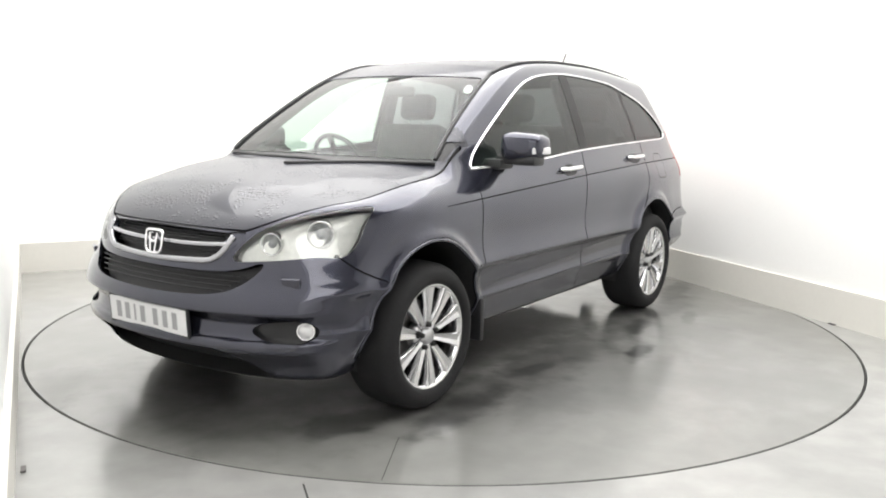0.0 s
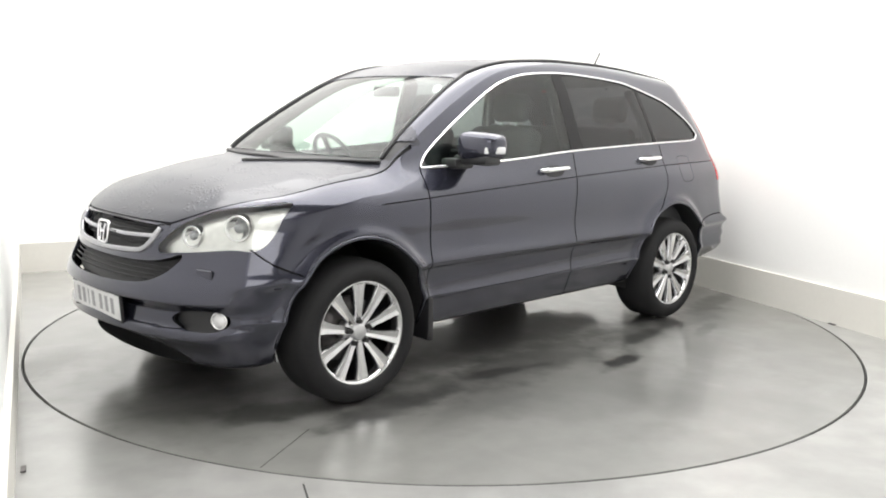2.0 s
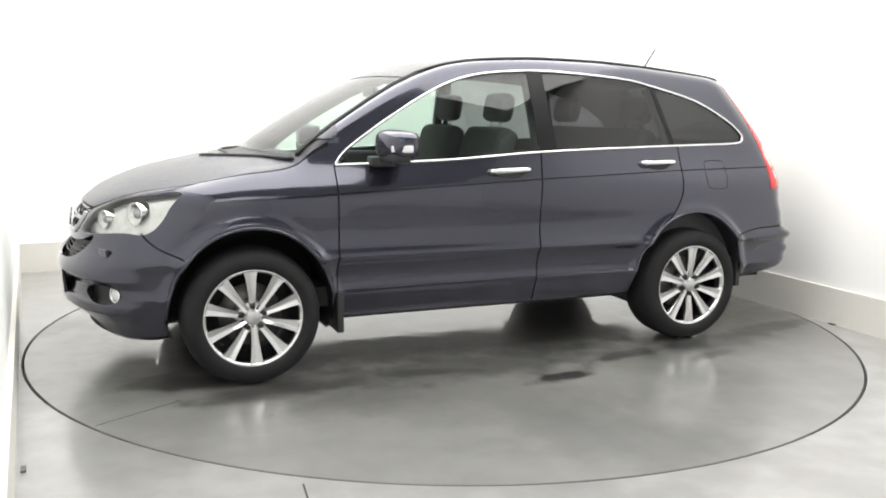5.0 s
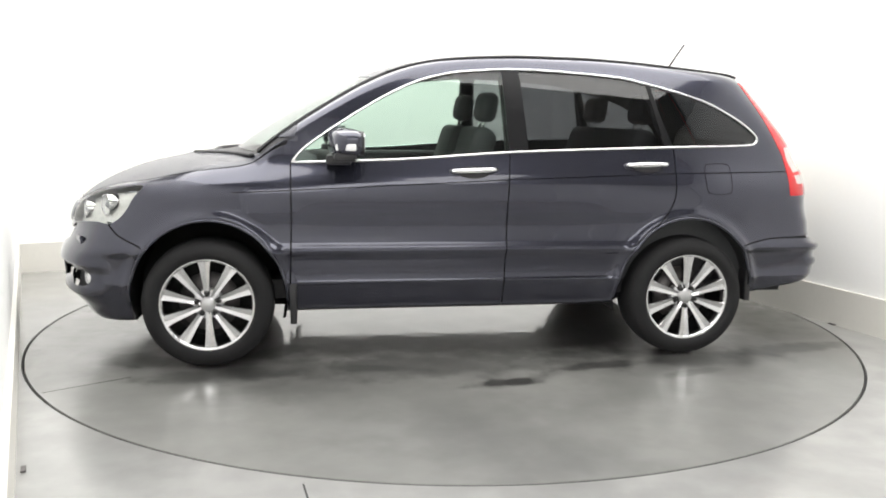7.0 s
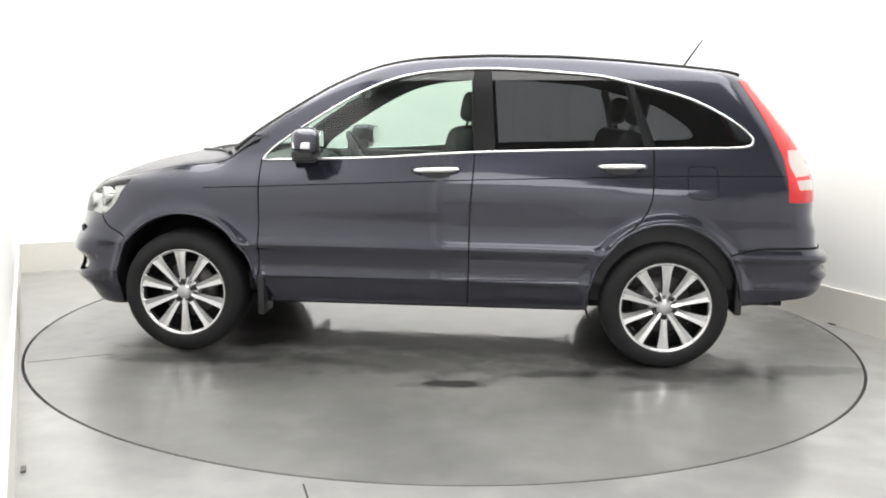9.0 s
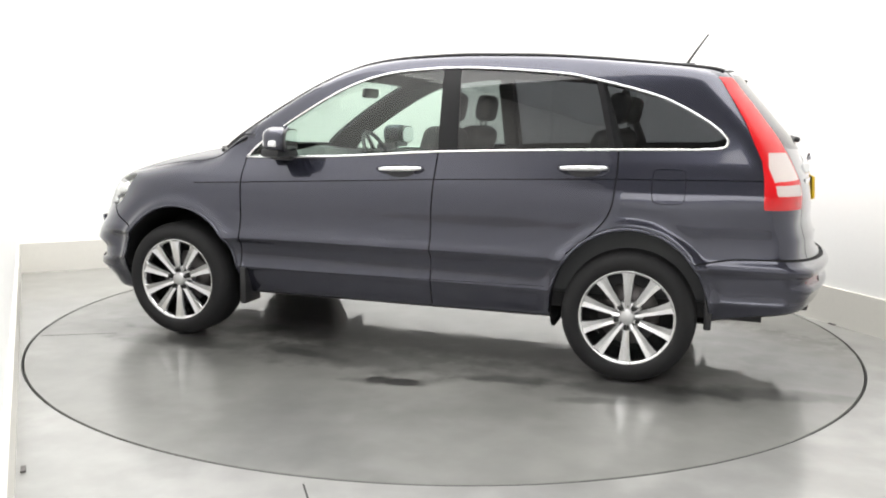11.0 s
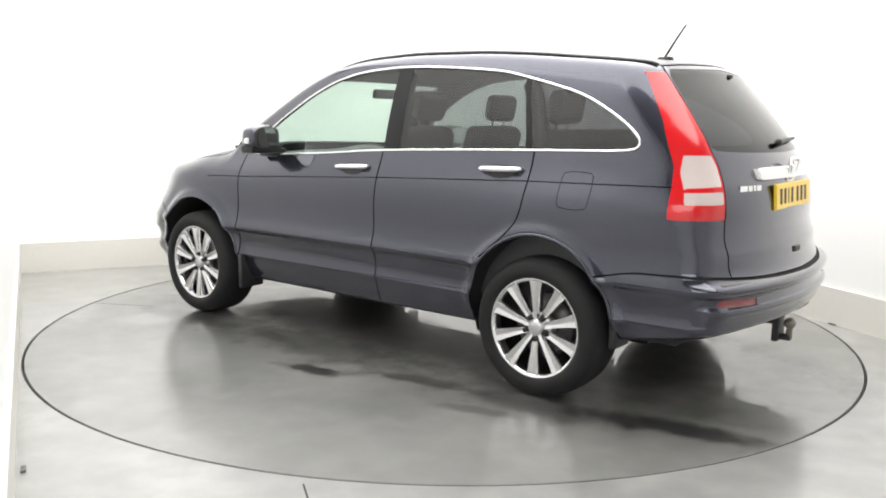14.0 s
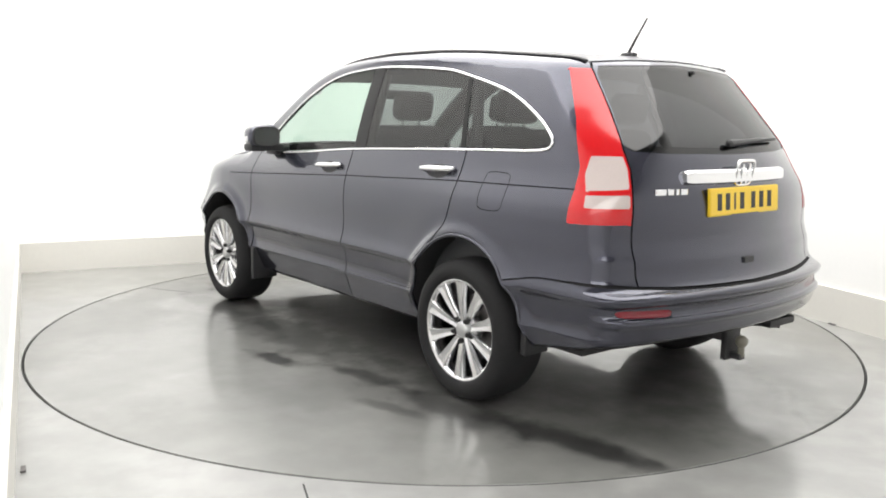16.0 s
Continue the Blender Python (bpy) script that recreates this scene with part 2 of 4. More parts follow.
def tube(path, radius, closed=False, sides=8, squash=1.0):
    """Verts and faces of a tube along points; radius may be a list."""
    P = [Vector(p) for p in path]
    n = len(P)
    vs, fs = [], []
    up = Vector((0, 0, 1))
    for i, p in enumerate(P):
        a = P[(i - 1) % n] if (closed or i > 0) else p
        b = P[(i + 1) % n] if (closed or i < n - 1) else p
        d = (b - a).normalized()
        s = d.cross(up)
        s = s.normalized() if s.length > 1e-4 else Vector((1, 0, 0))
        u = s.cross(d)
        r = radius[i] if isinstance(radius, (list, tuple)) else radius
        for k in range(sides):
            t = 2 * math.pi * k / sides
            vs.append(p + s * (r * math.cos(t)) + u * (r * squash * math.sin(t)))
    m = n if closed else n - 1
    for i in range(m):
        for k in range(sides):
            a, b = i * sides, ((i + 1) % n) * sides
            fs.append((a + k, a + (k + 1) % sides, b + (k + 1) % sides, b + k))
    if not closed:
        fs.append(tuple(range(sides))[::-1])
        fs.append(tuple((n - 1) * sides + k for k in range(sides)))
    return vs, fs


def tube_part(name, path, radius, mat, parent, label="", closed=False, sides=8, squash=1.0):
    vs, fs = tube(path, radius, closed, sides, squash)
    ob = mesh_object(name, vs, fs, mat, parent, smooth=True)
    if label:
        ob["label"] = label
    return ob


def lathe(profile, seg=64, axis="y", close=True):
    """Verts and faces of a turned form: (radius, along) points round the y axis."""
    vs, fs = [], []
    n = len(profile)
    for k in range(seg):
        a = 2 * math.pi * k / seg
        for r, h in profile:
            vs.append((r * math.cos(a), h, r * math.sin(a)))
    for k in range(seg):
        b = ((k + 1) % seg) * n
        for i in range(n - 1):
            fs.append((k * n + i, b + i, b + i + 1, k * n + i + 1))
    return vs, fs


# ---- the studio: floor, walls with a cream board at their foot ----
BACK_L, BACK_R = Vector((-3.437, 1.361, 0)), Vector((1.094, 3.650, 0))
RIGHT_N, LEFT_N = Vector((4.60, -4.78, 0)), Vector((-0.55, -4.49, 0))
FAR_R, FAR_L = Vector((4.60, -9.0, 0)), Vector((-3.2, -9.0, 0))
LEFT_B = Vector((-3.2, -5.2, 0))
R_TABLE = 2.467
TALL = 3.9


def slab(name, a, b, z0, z1, thick, mat, kind="structure", parent=None):
    """An upright slab from a to b whose inner face is the line itself; it grows to the left of a->b."""
    d = (b - a).normalized()
    n = Vector((-d.y, d.x, 0))
    q = [a, b, b + n * thick, a + n * thick]
    vs = [(p.x, p.y, z0) for p in q] + [(p.x, p.y, z1) for p in q]
    fs = [(0, 3, 2, 1), (4, 5, 6, 7), (0, 1, 5, 4), (1, 2, 6, 5), (2, 3, 7, 6), (3, 0, 4, 7)]
    ob = mesh_object(name, vs, fs, mat, parent)
    if not parent:
        tagged(ob, kind=kind)
    return ob


def rounded_wall(name, pts, radius, z0, z1, thick, mat):
    """One wall along a line of floor points whose corners are coved."""
    line = []
    for i, p in enumerate(pts):
        if 0 < i < len(pts) - 1:
            a, b = (pts[i - 1] - p).normalized(), (pts[i + 1] - p).normalized()
            for k in range(13):
                t = k / 12
                line.append((p + a * radius) * (1 - t) ** 2 + p * (2 * t * (1 - t)) + (p + b * radius) * t * t)
        else:
            line.append(p)
    vs, fs = [], []
    for i, p in enumerate(line):
        d = (line[min(i + 1, len(line) - 1)] - line[max(i - 1, 0)]).normalized()
        n = Vector((-d.y, d.x, 0)) * thick
        for q in (p, p + n):
            vs += [(q.x, q.y, z0), (q.x, q.y, z1)]
    for i in range(len(line) - 1):
        a, b = 4 * i, 4 * i + 4
        fs += [(a, b, b + 1, a + 1), (b + 2, a + 2, a + 3, b + 3), (a + 1, b + 1, b + 3, a + 3), (a, a + 2, b + 2, b)]
    ob = mesh_object(name, vs, fs, mat, smooth=False)
    return tagged(ob, kind="structure")


wall = rounded_wall("wall_studio", [LEFT_N + Vector((-0.035, 0, 0)), BACK_L + Vector((-0.03, 0.02, 0)), BACK_R + Vector((0, 0.035, 0)), RIGHT_N + Vector((0.035, 0, 0))], 0.03, 0.0, TALL, 0.15, WALLWHITE)
tagged(wall, "smooth white painted studio walls with coved corners", "wall")
for a, b, nm in ((LEFT_N, BACK_L, "baseboard_left"), (BACK_L, BACK_R, "baseboard_back"), (BACK_R, RIGHT_N, "baseboard_right")):
    e = (b - a).normalized() * 0.002
    bb = slab(nm, a + e, b - e, 0.0, 0.242, 0.03, BOARD)
    tagged(bb, "cream painted kick board along the foot of the wall", "baseboard")
for a, b, nm in ((RIGHT_N, FAR_R, "wall_right"), (FAR_R, FAR_L, "wall_entrance"), (FAR_L, LEFT_B, "wall_left"), (LEFT_B, LEFT_N, "wall_return")):
    tagged(slab(nm, a, b, 0.0, TALL, 0.15, WALLWHITE), "plain white painted wall behind the entrance", "wall", kind="structure")

# floor with a round opening for the turntable
N = 160
vs, fs = [], []
ring = [(math.cos(2 * math.pi * k / N), math.sin(2 * math.pi * k / N)) for k in range(N)]
for c, s in ring:
    vs += [(c * (R_TABLE + 0.002), s * (R_TABLE + 0.002), 0), (c * 14, s * 14, 0), (c * (R_TABLE + 0.002), s * (R_TABLE + 0.002), -0.12)]
for k in range(N):
    a, b = 3 * k, 3 * ((k + 1) % N)
    fs += [(a, a + 1, b + 1, b), (a, b, b + 2, a + 2)]
floor_ob = tagged(mesh_object("floor", vs, fs, FLOOR), "wet grey painted concrete studio floor", "floor", kind="structure")
vs = [(c * 2.8, s * 2.8, -0.12) for c, s in ring]
tagged(mesh_object("floor_pit", vs, [tuple(range(N))], DARKGAP), "dark pit floor below the turntable", "floor", kind="structure")
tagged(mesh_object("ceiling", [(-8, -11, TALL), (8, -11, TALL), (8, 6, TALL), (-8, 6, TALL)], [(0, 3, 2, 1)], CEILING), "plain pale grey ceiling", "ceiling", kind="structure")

# the turntable: a round plate that turns with the car
turntable = tagged(new("turntable"), "round grey painted turntable set flush in the floor, wet", "turntable")
vs, fs = lathe([(0.0001, 0.0), (0.6, 0.0), (1.4, 0.0), (R_TABLE - 0.013, 0.0), (R_TABLE - 0.011, -0.004), (R_TABLE - 0.011, -0.06), (0.0001, -0.06)], 160)
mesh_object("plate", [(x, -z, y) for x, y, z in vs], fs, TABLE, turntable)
vs, fs = lathe([(R_TABLE - 0.009, -0.05), (R_TABLE - 0.009, -0.004), (R_TABLE - 0.008, -0.002), (R_TABLE - 0.002, -0.002), (R_TABLE - 0.001, -0.004), (R_TABLE - 0.001, -0.05)], 160)
mesh_object("edge_ring", [(x, -z, y) for x, y, z in vs], fs, DARKGAP, turntable)["label"] = "dark steel edge ring"
bm = bmesh.new()
box_bm(bm, 2.02, R_TABLE - 0.03, -0.0012, 0.0012, 0.0, 0.001, Matrix.Rotation(radians(29.8), 4, "Z"))
part("plate_joint", bm, DARKGAP, turntable, "thin dark joint between plates")

for nm, a, b in (("floor_joint", (-0.50, -2.475), (-0.40, -2.80)), ("floor_joint", (1.95, -2.62), (2.65, -2.25))):
    d = Vector((b[0] - a[0], b[1] - a[1], 0))
    bm = bmesh.new()
    box_bm(bm, 0, d.length, -0.003, 0.003, 0.0, 0.002, Matrix.Translation((a[0], a[1], 0)) @ Matrix.Rotation(math.atan2(d.y, d.x), 4, "Z"))
    ob = part(nm, bm, DARKGAP, None)
    tagged(ob, "thin dark joint in the floor paint", "joint", kind="structure")
for x, y, a in ((-1.552, -2.40, -63.8), (2.565, 0.10, -67.4)):
    bm = bmesh.new()
    box_bm(bm, -0.026, 0.026, -0.010, 0.010, 0.0, 0.009, bevel=0.003)
    bracket = part("floor_bracket", bm, DARKMETAL, None)
    bracket.matrix_world = pose(x, y, 0.0, 0, 0, a)
    tagged(bracket, "small dark metal bracket at the foot of the board", "bracket", "brackets along the boards")


# ---- the car's outer form: a smooth blend of profiles, in the car's own space (x forward, y left, z up) ----
def spline(pts):
    """A smooth curve through (a, b) points, without overshoot (monotone cubic)."""
    pts = sorted(pts)
    X = np.array([q[0] for q in pts], float)
    Y = np.array([q[1] for q in pts], float)
    h = np.diff(X)
    d = np.diff(Y) / h
    m = np.empty_like(Y)
    m[0], m[-1] = d[0], d[-1]
    for i in range(1, len(X) - 1):
        if d[i - 1] * d[i] <= 0:
            m[i] = 0
        else:
            w1, w2 = 2 * h[i] + h[i - 1], h[i] + 2 * h[i - 1]
            m[i] = (w1 + w2) / (w1 / d[i - 1] + w2 / d[i])

    def f(x):
        x = np.clip(np.asarray(x, float), X[0], X[-1])
        i = np.clip(np.searchsorted(X, x) - 1, 0, len(h) - 1)
        t = (x - X[i]) / h[i]
        return (Y[i] * (1 + 2 * t) * (1 - t) ** 2 + h[i] * m[i] * t * (1 - t) ** 2
                + Y[i + 1] * t * t * (3 - 2 * t) + h[i] * m[i + 1] * t * t * (t - 1))
    return f


ROOF = spline([(2.30, 0.55), (2.16, 0.70), (2.10, 0.80), (2.03, 0.875), (1.92, 0.948), (1.83, 0.988), (1.75, 1.018), (1.58, 1.060),
               (1.41, 1.095), (1.26, 1.116), (1.21, 1.126), (1.12, 1.190), (0.80, 1.388), (0.55, 1.520), (0.42, 1.572),
               (0.25, 1.620), (0.05, 1.652), (-0.15, 1.668), (-0.4, 1.679), (-0.7, 1.678), (-1.0, 1.666), (-1.3, 1.644),
               (-1.55, 1.622), (-1.80, 1.592), (-2.4, 1.50)])
SWEEP = spline([(2.3, 0.0), (1.30, 0.05), (1.12, 0.22), (0.9, 0.23), (0.45, 0.20), (0.1, 0.07), (-0.2, 0.0), (-2.4, 0.0)])
CROWN = spline([(2.3, 0.16), (1.6, 0.14), (1.2, 0.10), (0.9, 0.06), (0.4, 0.07), (-0.4, 0.085), (-1.3, 0.10), (-2.4, 0.14)])
NOSE = spline([(0.15, 1.98), (0.22, 2.03), (0.30, 2.085), (0.345, 2.130), (0.380, 2.164), (0.405, 2.162), (0.428, 2.136), (0.480, 2.130), (0.512, 2.156), (0.534, 2.182), (0.58, 2.170),
               (0.62, 2.148), (0.66, 2.125), (0.72, 2.11), (0.80, 2.10), (0.90, 2.06), (1.1, 1.95), (1.8, 1.2)])
TAIL = spline([(0.20, -2.06), (0.30, -2.15), (0.37, -2.225), (0.44, -2.268), (0.49, -2.284), (0.512, -2.300), (0.528, -2.298), (0.545, -2.277), (0.575, -2.276), (0.592, -2.298), (0.614, -2.302), (0.628, -2.288),
               (0.642, -2.258), (0.665, -2.238), (0.70, -2.226), (0.75, -2.222), (0.79, -2.208), (0.84, -2.198), (0.92, -2.197), (1.02, -2.182), (1.10, -2.152), (1.18, -2.117), (1.35, -1.982), (1.53, -1.827), (1.60, -1.772), (1.80, -1.582)])
GIRTH = spline([(0.15, 0.70), (0.24, 0.762), (0.32, 0.806), (0.41, 0.838), (0.446, 0.852), (0.462, 0.846), (0.50, 0.843), (0.55, 0.849), (0.582, 0.860), (0.598, 0.874), (0.612, 0.884), (0.628, 0.882), (0.66, 0.871), (0.70, 0.864), (0.75, 0.861),
                (0.82, 0.865), (0.88, 0.866), (0.96, 0.860), (0.99, 0.853), (1.06, 0.832), (1.137, 0.808), (1.30, 0.757), (1.45, 0.702), (1.57, 0.650), (1.66, 0.600), (1.8, 0.49)])
TAPER = spline([(2.3, 0.23), (2.0, 0.13), (1.85, 0.08), (1.6, 0.025), (1.3, 0.0), (-1.2, 0.0), (-1.6, 0.008), (-1.85, 0.024), (-2.05, 0.055), (-2.3, 0.15)])
SHOULDER = spline([(2.3, 0.06), (1.3, 0.06), (0.86, 0.05), (0.3, 0.008), (-0.3, 0.0), (-0.9, 0.008), (-1.3, 0.018), (-1.75, 0.024), (-2.3, 0.03)])
BELLY = spline([(2.3, 0.24), (1.75, 0.225), (1.6, 0.25), (0.9, 0.275), (-0.9, 0.285), (-1.65, 0.33), (-1.9, 0.37), (-2.2, 0.42)])
ARCHES = ((1.305, 0.345, 0.402, 0.432), (-1.305, 0.345, 0.400, 0.438))


def blend(a, b, k):
    h = np.maximum(k - np.abs(a - b), 0)
    return np.maximum(a, b) + h * h / (4 * k)


def bump01(a, lo, hi):
    t = np.clip((a - lo) / (hi - lo), 0, 1)
    return t * t * (3 - 2 * t)


def arch_r(x, z, i):
    cx, cz, rx, rz = ARCHES[i]
    return np.hypot((x - cx) / rx, (z - cz) / rz)


def side_w(x, z):
    w = GIRTH(z) - TAPER(x) * (0.45 + 0.55 * bump01(z, 0.5, 0.9)) - SHOULDER(x) * bump01(z, 0.9, 1.12)
    for i in (0, 1):
        r = arch_r(x, z, i)
        w = w + 0.022 * np.exp(-((r - 1.03) / 0.075) ** 2) * bump01(z, 0.30, 0.46) + 0.014 * np.exp(-((r - 1.10) / 0.42) ** 2) * bump01(z, 0.34, 0.78)
    return w


def body_f(x, y, z):
    """Below zero inside the car's outer form."""
    y = np.abs(y)
    a = z - (ROOF(x + SWEEP(x) * y * y) - CROWN(x) * y * y)
    n = x - (NOSE(z) + 0.010 - 0.24 * y * y - (0.30 + 0.26 * bump01(z, 0.64, 0.85)) * y ** 4)
    s = y - side_w(x, z)
    r = TAIL(z) + (0.20 + 0.06 * bump01(z, 1.0, 1.2)) * y * y + 0.06 * y ** 4 - x
    tail = bump01(-x, 0.8, 1.3)
    f = blend(a, n, 0.07)
    e = blend(s, r, 0.085 + 0.065 * bump01(z, 0.75, 1.1))
    f = blend(f, e, 0.085 - 0.045 * bump01(z, 1.0, 1.2) * (1 - 0.2 * tail))
    return blend(f, BELLY(x) - z, 0.03)


def cast(o, d, n=60):
    """Where rays from o along d leave or meet the form, from inside outwards, by halving."""
    lo, hi = np.zeros(len(o)), np.ones(len(o))
    for _ in range(n):
        m = (lo + hi) / 2
        q = o + d * m[:, None]
        inside = body_f(q[:, 0], q[:, 1], q[:, 2]) < 0
        lo, hi = np.where(inside, m, lo), np.where(inside, hi, m)
    return o + d * lo[:, None]


# ---- the car body: a fine skin over the form, cut along shut lines into panels ----
def skin():
    nx, ny, nz = 300, 50, 132
    X, Y, Z = np.linspace(-2.5, 2.5, nx + 1), np.linspace(0, 1.1, ny + 1), np.linspace(0.1, 1.9, nz + 1)
    verts, faces, seen = [], [], {}

    def vid(i, j, k):
        key = (i, j, k)
        if key not in seen:
            seen[key] = len(verts)
            verts.append((X[i], Y[j], Z[k]))
        return seen[key]

    for i in range(nx):
        for k in range(nz):
            faces.append((vid(i, ny, k), vid(i, ny, k + 1), vid(i + 1, ny, k + 1), vid(i + 1, ny, k)))
        for j in range(ny):
            faces.append((vid(i, j, nz), vid(i + 1, j, nz), vid(i + 1, j + 1, nz), vid(i, j + 1, nz)))
            faces.append((vid(i, j, 0), vid(i, j + 1, 0), vid(i + 1, j + 1, 0), vid(i + 1, j, 0)))
    for j in range(ny):
        for k in range(nz):
            faces.append((vid(nx, j, k), vid(nx, j + 1, k), vid(nx, j + 1, k + 1), vid(nx, j, k + 1)))
            faces.append((vid(0, j, k), vid(0, j, k + 1), vid(0, j + 1, k + 1), vid(0, j + 1, k)))
    P = np.array(verts)
    core = np.stack([P[:, 0] * 0.6, P[:, 1] * 0.25 / 1.1, 0.62 + (P[:, 2] - 1.0) * 0.2], -1)
    return cast(core, P - core, 40), faces


def gradient(V):
    h = 0.0015
    g = np.empty_like(V)
    for a in range(3):
        d = np.zeros(3)
        d[a] = h
        p, m = V + d, V - d
        g[:, a] = (body_f(p[:, 0], p[:, 1], p[:, 2]) - body_f(m[:, 0], m[:, 1], m[:, 2])) / (2 * h)
    return g


def cut(V, faces, s):
    """Split all faces along the line where s (one value a vertex) is zero."""
    s = np.where(np.abs(s) < 1e-6, 1e-6, s)
    sizes = np.array([len(f) for f in faces])
    flat = np.fromiter((i for f in faces for i in f), int, sizes.sum())
    starts = np.concatenate([[0], np.cumsum(sizes)[:-1]])
    pos = s[flat] > 0
    cnt = np.add.reduceat(pos.astype(int), starts)
    hit = np.nonzero((cnt > 0) & (cnt < sizes))[0]
    if not len(hit):
        return V, faces
    extra, made = [], {}
    out = list(faces)
    base = len(V)
    for f in hit:
        poly = faces[f]
        a_side, b_side = [], []
        for q in range(len(poly)):
            i, j = poly[q], poly[(q + 1) % len(poly)]
            (a_side if s[i] > 0 else b_side).append(i)
            if (s[i] > 0) != (s[j] > 0):
                key = (i, j) if i < j else (j, i)
                if key not in made:
                    t = s[i] / (s[i] - s[j])
                    made[key] = base + len(extra)
                    extra.append(V[i] + (V[j] - V[i]) * t)
                a_side.append(made[key])
                b_side.append(made[key])
        out[f] = tuple(a_side)
        out.append(tuple(b_side))
    return np.vstack([V, extra]), [f for f in out if len(f) > 2]


def dist_line(u, v, pts):
    d = np.full(u.shape, 9.0)
    for (a, b), (c, e) in zip(pts[:-1], pts[1:]):
        dx, dy = c - a, e - b
        t = np.clip(((u - a) * dx + (v - b) * dy) / (dx * dx + dy * dy), 0, 1)
        d = np.minimum(d, np.hypot(u - a - t * dx, v - b - t * dy))
    return d


def signed_line(u, v, pts):
    """Distance to an open line, with the sign of the side."""
    d, sg = np.full(u.shape, 9.0), np.ones(u.shape)
    for (a, b), (c, e) in zip(pts[:-1], pts[1:]):
        dx, dy = c - a, e - b
        t = np.clip(((u - a) * dx + (v - b) * dy) / (dx * dx + dy * dy), 0, 1)
        q = np.hypot(u - a - t * dx, v - b - t * dy)
        near = q < d
        d = np.where(near, q, d)
        sg = np.where(near, np.sign(dx * (v - b) - dy * (u - a) + 1e-12), sg)
    return d * sg


def in_poly(u, v, pts):
    inside = np.zeros(u.shape, bool)
    for (a, b), (c, e) in zip(pts, pts[1:] + pts[:1]):
        if b != e:
            inside ^= ((b > v) != (e > v)) & (u < (c - a) * (v - b) / (e - b) + a)
    return inside


def sd_poly(u, v, pts):
    return np.where(in_poly(u, v, pts), -1, 1) * dist_line(u, v, pts + pts[:1])


def curve(pts, n=6, closed=False):
    """Points of a smooth line through pts (Catmull-Rom)."""
    P = [np.array(p, float) for p in pts]
    out = []
    m = len(P) if closed else len(P) - 1
    for i in range(m):
        a = P[i - 1] if (closed or i > 0) else P[0]
        b, c = P[i], P[(i + 1) % len(P)]
        d = P[(i + 2) % len(P)] if (closed or i + 2 < len(P)) else P[-1]
        for k in range(n):
            t = k / n
            out.append(tuple(0.5 * (2 * b + (c - a) * t + (2 * a - 5 * b + 4 * c - d) * t * t + (3 * b - a - 3 * c + d) * t ** 3)))
    if not closed:
        out.append(tuple(P[-1]))
    return out


def halve(lo, hi, inside):
    lo, hi = np.array(lo, float), np.array(hi, float)
    for _ in range(22):
        m = (lo + hi) / 2
        ok = inside(m)
        lo, hi = np.where(ok, m, lo), np.where(ok, hi, m)
    return lo


def side_ys(x, z):
    """The skin's y at places of the side view."""
    x, z = np.array(x, float), np.array(z, float)
    return halve(0 * x, 0 * x + 1.2, lambda m: body_f(x, m, z) < 0)


def end_xs(y, z, front):
    """The skin's x at places of the front or rear view."""
    y, z = np.abs(np.array(y, float)), np.array(z, float)
    return halve(0 * y, 0 * y + (2.6 if front else -2.6), lambda m: body_f(m, y, z) < 0)


def side_y(x, z):
    return float(side_ys([x], [z])[0])


def end_x(y, z, front):
    return float(end_xs([y], [z], front)[0])


# outlines, in the side view (x, z), the end views (y, z) and the plan (x, y)
DLO_TOP = [(0.877, 1.070), (0.817, 1.140), (0.667, 1.248), (0.517, 1.344), (0.366, 1.432), (0.214, 1.502), (0.060, 1.545), (-0.094, 1.566),
           (-0.311, 1.579), (-0.559, 1.574), (-0.869, 1.554), (-1.024, 1.532), (-1.333, 1.458), (-1.489, 1.400), (-1.643, 1.314),
           (-1.721, 1.250), (-1.738, 1.218), (-1.712, 1.190), (-1.603, 1.180)]
DLO_LOW = [(-1.603, 1.180), (-1.010, 1.163), (-0.283, 1.134), (0.200, 1.099), (0.503, 1.084), (0.877, 1.070)]
DLO = curve(DLO_TOP, 5)[:-1] + curve(DLO_LOW, 5)[:-1]
B_POST = [(-0.283, 1.05), (-0.255, 1.65), (-0.350, 1.65), (-0.395, 1.05)]
QUARTER = [(-1.205, 1.05), (-1.050, 1.65), (-1.075, 1.65), (-1.238, 1.05)]
HEADLAMP = curve([(0.430, 0.735), (0.474, 0.814), (0.520, 0.863), (0.622, 0.917), (0.720, 0.936), (0.797, 0.945), (0.804, 0.870), (0.789, 0.757),
                  (0.715, 0.754), (0.567, 0.738)], 4, True)
SCREEN = [(0.0, 1.130), (0.3, 1.126), (0.6, 1.120), (0.69, 1.120), (0.685, 1.15), (0.648, 1.28), (0.606, 1.42), (0.575, 1.512), (0.54, 1.528), (0.3, 1.538), (0.0, 1.542)]
SCREEN = SCREEN + [(-y, z) for y, z in SCREEN[-2:0:-1]]
REARGLASS = [(0.0, 1.178), (0.38, 1.183), (0.572, 1.192), (0.594, 1.212), (0.556, 1.35), (0.514, 1.52), (0.486, 1.550), (0.0, 1.572)]
REARGLASS = REARGLASS + [(-y, z) for y, z in REARGLASS[-2:0:-1]]
TAILLAMP = [(0.95, 1.536), (0.530, 1.536), (0.526, 1.506), (0.568, 1.350), (0.608, 1.200), (0.612, 1.120), (0.642, 1.030), (0.656, 0.905), (0.95, 0.905)]
